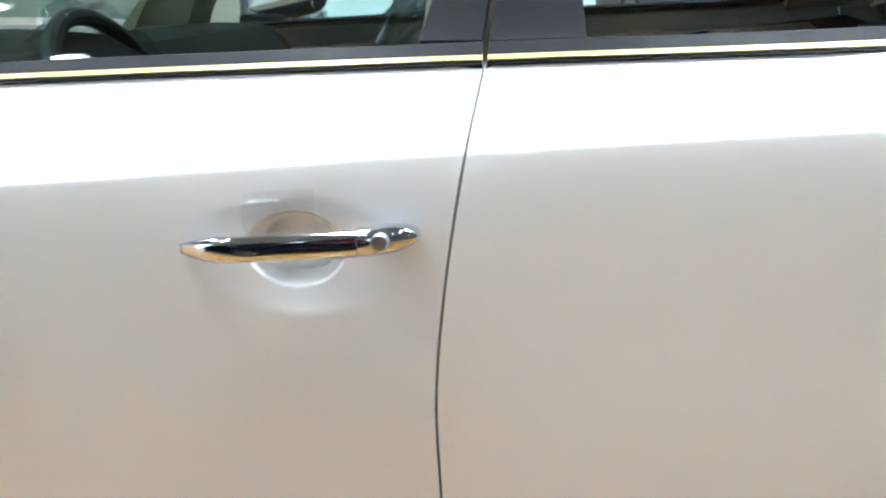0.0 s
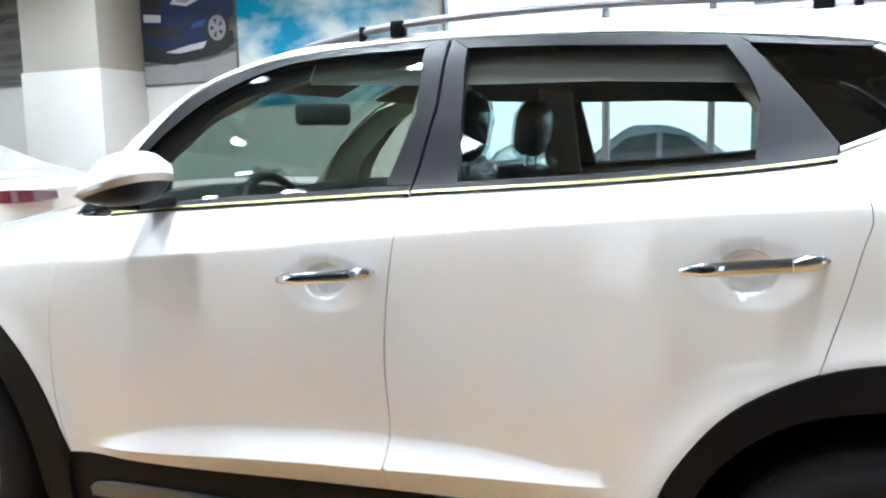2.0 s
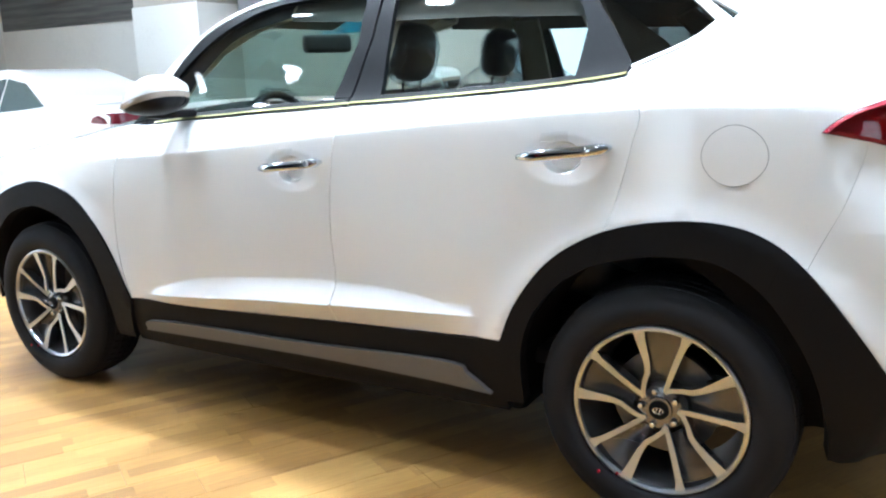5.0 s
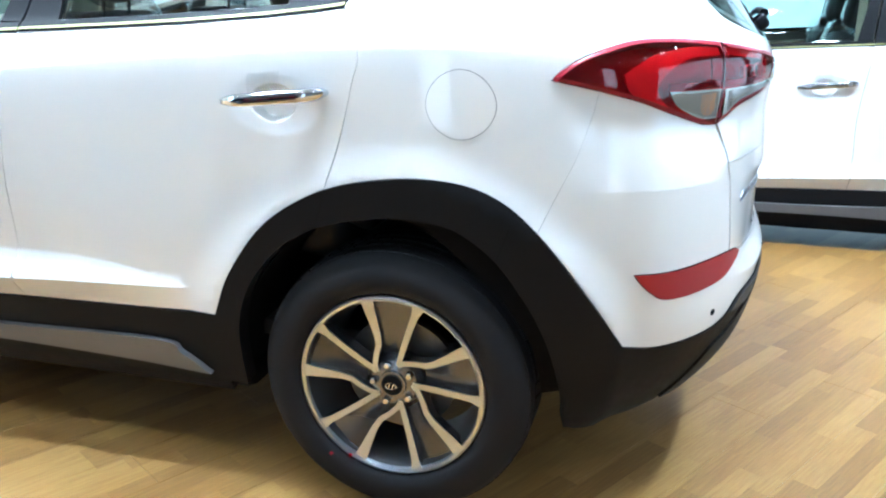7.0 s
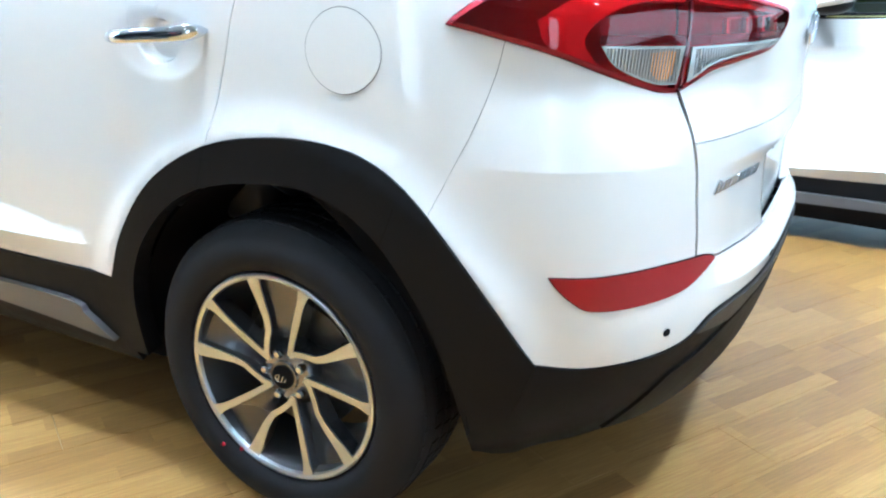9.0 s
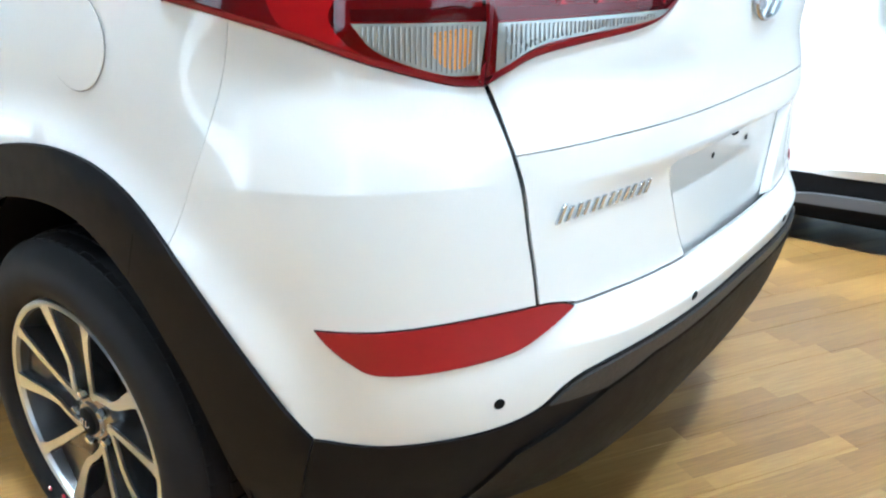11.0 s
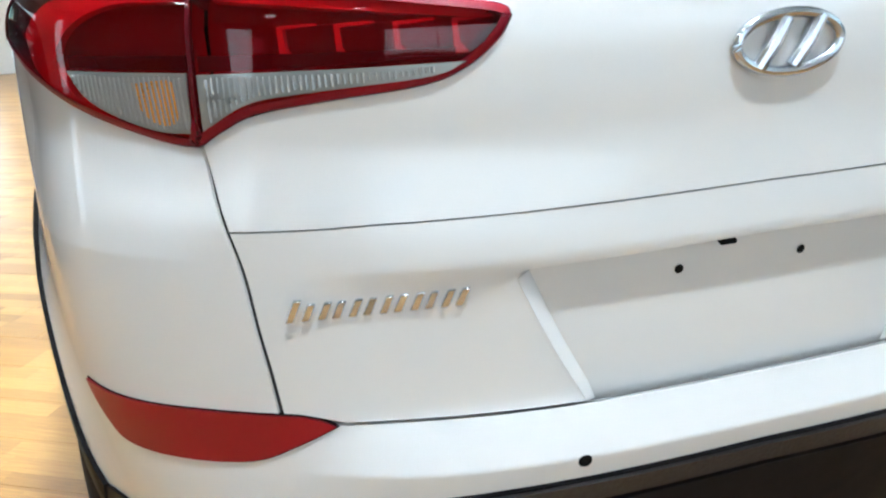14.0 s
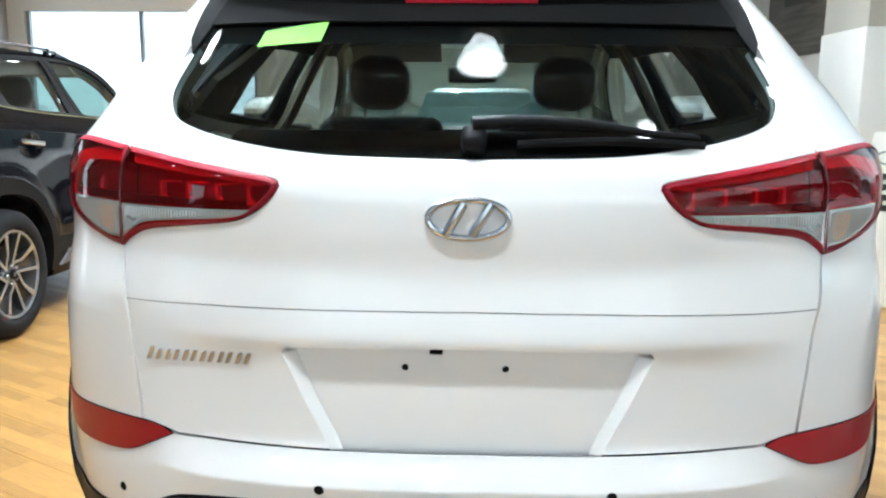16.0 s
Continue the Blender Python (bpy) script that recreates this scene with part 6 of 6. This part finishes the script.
# column with a cream upper half
col = tagged(new("column"), "square white column with a cream upper part", "column", kind="structure")
part("shaft_lower", from_bm("shaft", box_bm((1.15, 0.7, 2.19 + 0.5), (-7.53, YB - 0.35, 0.845), 0.01), WALLPAINT), col, "white lower shaft")
part("shaft_upper", from_bm("shaft", box_bm((1.12, 0.68, CEIL - 2.19), (-7.53, YB - 0.34, (CEIL + 2.19) / 2), 0.01), PILLARTOP), col, "cream upper shaft")


def clouds():
    n = Nodes("sky_print")
    v = n.coords((0.9, 1, 1.6))
    f = n.noise(1.6, 5, v)
    n.link(n.ramp(f, (0.01, 0.34, 0.62), (0.80, 0.90, 0.92), 0.42, 0.62), n.shader.inputs["Base Color"])
    n.set(Roughness=0.35)
    return n.mat


def tarmac_print():
    n = Nodes("road_print")
    v = n.coords((0.4, 1, 6))
    n.link(n.ramp(n.noise(3, 4, v), (0.05, 0.05, 0.05), (0.16, 0.16, 0.15), 0.3, 0.7), n.shader.inputs["Base Color"])
    n.set(Roughness=0.4)
    return n.mat


SKYPRINT, ROADPRINT = clouds(), tarmac_print()
PRINTBLUE = plain("blue_print", (0.006, 0.018, 0.070), 0.35)
PRINTORANGE = plain("brown_print", (0.055, 0.028, 0.015), 0.35)
PRINTLEAF = plain("leaf_print", (0.02, 0.035, 0.015), 0.4)
PRINTPALE = plain("pale_sky_print", (0.22, 0.36, 0.37), 0.4)


def poster(label, x0, x1, z0, z1, mat, y=YB):
    p = tagged(new("poster"), label, "poster")
    part("board", from_bm("board", box_bm((x1 - x0, 0.03, z1 - z0), ((x0 + x1) / 2, y - 0.016, (z0 + z1) / 2), 0.003), mat), p)
    return p


def printed(p, pts, mat, y=YB, layer=1, name="print"):
    part(name, plate(name, pts, 0.002, mat, pose(0, y - 0.032 - 0.003 * layer, 0)), p)


def disc_pts(x, z, r, n=24, k=1.0):
    return [(x + r * k * math.cos(t), z + r * math.sin(t)) for t in np.linspace(0, 2 * math.pi, n + 1)[:-1]]


p1 = poster("poster of a blue car on dark tarmac", -6.95, -5.66, 2.02, 3.55, ROADPRINT)
PRINTSHINE = plain("light_blue_print", (0.03, 0.08, 0.22), 0.35)
PRINTWHITE = plain("white_print", (0.60, 0.61, 0.62), 0.35)
printed(p1, [(-6.94, 2.04), (-5.68, 2.04), (-5.68, 2.34), (-6.1, 2.26), (-6.94, 2.24)], PRINTGREY, name="ground_print")
printed(p1, [(-6.94, 2.30), (-6.5, 2.24), (-5.9, 2.32), (-5.70, 2.42), (-5.70, 2.56), (-6.94, 2.56)], PRINTDARK, layer=2, name="shadow_print")
printed(p1, [(-6.94, 2.52), (-6.75, 2.44), (-6.35, 2.40), (-6.05, 2.44), (-5.90, 2.60), (-5.68, 2.72), (-5.68, 3.25), (-5.95, 3.40), (-6.94, 3.46)], PRINTBLUE, layer=3, name="body_print")
printed(p1, [(-6.94, 2.60), (-6.62, 2.52), (-6.36, 2.54), (-6.40, 2.64), (-6.94, 2.70)], PRINTDARK, layer=4, name="intake_print")
printed(p1, [(-6.92, 2.84), (-6.66, 2.81), (-6.60, 2.95), (-6.92, 3.00)], PRINTDARK, layer=4, name="grille_print")
printed(p1, [(-6.90, 2.73), (-6.66, 2.71), (-6.66, 2.79), (-6.90, 2.815)], PRINTWHITE, layer=5, name="plate_print")
printed(p1, [(-6.52, 2.90), (-6.30, 2.86), (-6.08, 2.93), (-5.98, 3.05), (-6.22, 3.05), (-6.42, 3.00)], PRINTWHITE, layer=4, name="lamp_print")
printed(p1, [(-6.44, 2.92), (-6.30, 2.89), (-6.20, 2.94), (-6.32, 2.98)], PRINTGREY, layer=5, name="lamp_print")
printed(p1, [(-6.26, 2.62), (-6.10, 2.63), (-6.04, 2.70), (-6.20, 2.68)], PRINTSHINE, layer=4, name="fog_lamp_print")
printed(p1, [(-6.90, 3.10), (-6.3, 3.10), (-5.80, 3.20), (-5.80, 3.25), (-6.3, 3.16), (-6.90, 3.18)], PRINTSHINE, layer=4, name="shine_print")
printed(p1, [(-6.30, 2.44), (-6.05, 2.47), (-6.10, 2.40), (-6.42, 2.36), (-6.62, 2.38)], PRINTWHITE, layer=4, name="ground_print")
printed(p1, disc_pts(-5.90, 2.60, 0.185, 28, 0.85), PRINTDARK, layer=5, name="wheel_print")
printed(p1, disc_pts(-5.90, 2.60, 0.135, 28, 0.85), PRINTGREY, layer=6, name="rim_print")
for k in range(5):
    a = 2 * math.pi * k / 5
    printed(p1, [(-5.90 + 0.10 * math.cos(a + 0.35) * 0.85, 2.60 + 0.10 * math.sin(a + 0.35)), (-5.90 + 0.03 * math.cos(a + 0.6) * 0.85, 2.60 + 0.03 * math.sin(a + 0.6)), (-5.90 + 0.10 * math.cos(a + 0.85) * 0.85, 2.60 + 0.10 * math.sin(a + 0.85))], PRINTDARK, layer=7, name="spoke_print")
p2 = poster("poster of a bright cloudy blue sky", -5.65, -3.31, 1.75, 3.55, SKYPRINT)
p3 = poster("dark poster of a car on a road", -11.9, -8.38, 2.12, 3.55, ROADPRINT)
printed(p3, [(-11.0, 2.96), (-9.4, 2.90), (-9.05, 3.10), (-9.0, 3.53), (-11.0, 3.53)], PRINTORANGE)
printed(p3, [(-11.2, 2.90), (-9.3, 2.84), (-9.0, 2.93), (-9.4, 3.00), (-11.2, 3.02)], PRINTDARK, layer=2)
printed(p3, disc_pts(-10.08, 3.06, 0.24), PRINTDARK, layer=3, name="wheel_print")
printed(p3, disc_pts(-10.08, 3.06, 0.17), PRINTGREY, layer=4, name="rim_print")
p4 = poster("window poster of a grey car below a tree", -0.47, 0.60, 0.9, 2.8, PRINTPALE, YB + 0.045)
yy = YB + 0.045
printed(p4, [(-0.46, 1.17), (0.58, 1.17), (0.58, 0.92), (-0.46, 0.92)], PRINTGREY, yy)
PRINTSEA = plain("sea_blue_print", (0.05, 0.16, 0.26), 0.4)
printed(p4, [(0.02, 1.30), (0.58, 1.26), (0.58, 1.62), (0.30, 1.56), (0.12, 1.46)], PRINTSEA, yy, 1, "hill_print")
printed(p4, [(-0.44, 1.13), (-0.43, 1.24), (-0.30, 1.30), (-0.17, 1.32), (-0.04, 1.425), (0.10, 1.45), (0.27, 1.44), (0.38, 1.39), (0.44, 1.32), (0.46, 1.16), (0.40, 1.13)], SILVERPL, yy, 2, "car_print")
printed(p4, [(-0.12, 1.325), (-0.02, 1.41), (0.11, 1.43), (0.11, 1.335)], PRINTDARK, yy, 3, "glass_print")
printed(p4, [(0.125, 1.337), (0.125, 1.43), (0.26, 1.42), (0.33, 1.36)], PRINTDARK, yy, 3, "glass_print")
printed(p4, [(-0.42, 1.215), (-0.29, 1.225), (-0.30, 1.255), (-0.42, 1.25)], PRINTPALE, yy, 3, "lamp_print")
for wx in (-0.21, 0.30):
    printed(p4, disc_pts(wx, 1.155, 0.072), PRINTDARK, yy, 4, "wheel_print")
    printed(p4, disc_pts(wx, 1.155, 0.046), PRINTGREY, yy, 5, "rim_print")
printed(p4, [(-0.27 + 0.15 * math.cos(t) * (1 + 0.10 * math.sin(7 * t) + 0.06 * math.sin(17 * t)), 1.57 + 0.125 * math.sin(t) * (1 + 0.08 * math.cos(9 * t) + 0.05 * math.sin(19 * t))) for t in np.linspace(0, 2 * math.pi, 90)[:-1]], PRINTLEAF, yy, 4, "tree_print")
printed(p4, [(-0.28, 1.28), (-0.26, 1.28), (-0.262, 1.45), (-0.278, 1.45)], PRINTLEAF, yy, 4, "trunk_print")

# display board with a printed car front, standing on the lower floor
board = tagged(new("display_board"), "white display board with a printed car front", "display board")
part("panel", plate("panel", [(0.0, 0.04), (0.95, 0.04), (0.95, 1.30), (0.04, 1.30), (0.0, 1.02)], 0.03, WALLPAINT, bevel=0.004), board, "white panel")
for bx in (0.12, 0.75):
    part("foot", from_bm("foot", box_bm((0.06, 0.36, 0.04), (bx, 0.015, 0.02), 0.006), FRAMEGREY), board, "grey metal foot")
part("print", plate("print", disc_pts(0.16, 1.12, 0.055, 28, 2.0), 0.003, PRINTGREY, pose(0, -0.004, 0)), board)
part("print", plate("print", disc_pts(0.16, 1.12, 0.040, 28, 2.2), 0.003, WALLPAINT, pose(0, -0.008, 0)), board)
for k in range(4):
    z = 0.74 + 0.075 * k
    part("print", plate("print", [(0.05 + 0.015 * (3 - k), z), (0.90, z), (0.90, z + 0.045), (0.04 + 0.015 * (3 - k), z + 0.045)], 0.003, PRINTDARK, pose(0, -0.004, 0)), board, "black grille print")
board.matrix_basis = pose(-3.80, 2.83, STEP, 0, 0, 64.5)

# downlight housings in the ceiling
proto = None
for lx, ly in LAMP_POWER:
    if proto is None:
        proto = tagged(new("ceiling_light"), "round recessed ceiling downlight", "ceiling light", "downlights")
        part("housing", from_bm("housing", lathe([(0.125, 0.0), (0.15, -0.004), (0.155, 0.006), (0.125, 0.03)], 32), WALLPAINT), proto, "white trim ring")
        part("glass", from_bm("glass", lathe([(0.0, 0.015), (0.125, 0.015)], 32), LAMPGLOW), proto, "glowing lamp glass")
        proto.matrix_basis = pose(lx, ly, CEIL - 0.015, 90, 0, 0)
    else:
        copy_thing(proto, pose(lx, ly, CEIL - 0.015, 90, 0, 0))

# floor boards, laid at an angle to the car
BW, BL = 0.195, 1.28


def clipped(pts, axis, limit, keep_above):
    """A flat outline cut at x or y = limit."""
    out = []
    sign = 1 if keep_above else -1
    for p, q in zip(pts, pts[1:] + pts[:1]):
        a, b = sign * (p[axis] - limit), sign * (q[axis] - limit)
        if a >= 0:
            out.append(p)
        if a * b < 0:
            t = a / (a - b)
            out.append((p[0] + (q[0] - p[0]) * t, p[1] + (q[1] - p[1]) * t))
    return out


def board_mesh(length):
    bm = box_bm((length - 0.0010, BW - 0.0010, 0.012), (0, 0, -0.006))
    bmesh.ops.bevel(bm, geom=[e for e in bm.edges if all(v.co.z > -0.001 for v in e.verts)], offset=0.0006, segments=1, affect="EDGES")
    return from_bm("board", bm, OAK, smooth=False)


whole = board_mesh(BL)
rng = random.Random(5)
turn = pose(0, 0, 0, 0, 0, math.degrees(LAY))
back = turn.inverted()
corners = [back @ Vector((x, y, 0)) for x in (XA, XB) for y in (YA, YB + 0.2)]
u0, u1 = min(c.x for c in corners), max(c.x for c in corners)
v0, v1 = min(c.y for c in corners), max(c.y for c in corners)
base = [v.co.copy() for v in whole.vertices]
polys = [tuple(p.vertices) for p in whole.polygons]
verts, faces, near_count = [], [], 0
v = v0
while v < v1:
    u = u0 - rng.random() * BL
    while u < u1:
        box = [turn @ Vector((u + a * BL, v + b * BW, 0)) for a, b in ((0, 0), (1, 0), (1, 1), (0, 1))]
        box = [(p.x, p.y) for p in box]
        mid = turn @ Vector((u + BL / 2, v + BW / 2, 0))
        for lo, hi, z, owner in ((YA, EDGE, 0.0, floor), (EDGE, YB + 0.2, STEP, low_floor)):
            piece = clipped(clipped(clipped(clipped(box, 0, XA, True), 0, XB, False), 1, lo, True), 1, hi, False)
            if len(piece) < 3:
                continue
            if len(piece) == 4 and all(math.dist(p, q) < 1e-6 for p, q in zip(piece, box)):
                m = Matrix.Translation((mid.x, mid.y, z)) @ turn
                if -2.6 < mid.x < 3.0 and -2.2 < mid.y < 2.2 and near_count < 290:
                    near_count += 1
                    part("floor_board", whole, owner).matrix_basis = m
                    continue
                k = len(verts)
                verts += [tuple(m @ p) for p in base]
                faces += [tuple(i + k for i in f) for f in polys]
            else:
                k, n = len(verts), len(piece)
                cx, cy = sum(p[0] for p in piece) / n, sum(p[1] for p in piece) / n
                inset = [(p[0] + 0.0006 * np.sign(cx - p[0]), p[1] + 0.0006 * np.sign(cy - p[1])) for p in piece]
                verts += [(p[0], p[1], z) for p in inset] + [(p[0], p[1], z - 0.012) for p in inset]
                faces += [tuple(range(k, k + n))] + [(k + i, k + n + i, k + n + (i + 1) % n, k + (i + 1) % n) for i in range(n)]
        u += BL
    v += BW
tagged(part("floor_boards", mesh_of("floor_boards", verts, faces, OAK, smooth=False), floor, "oak laminate boards"), kind="stuff")
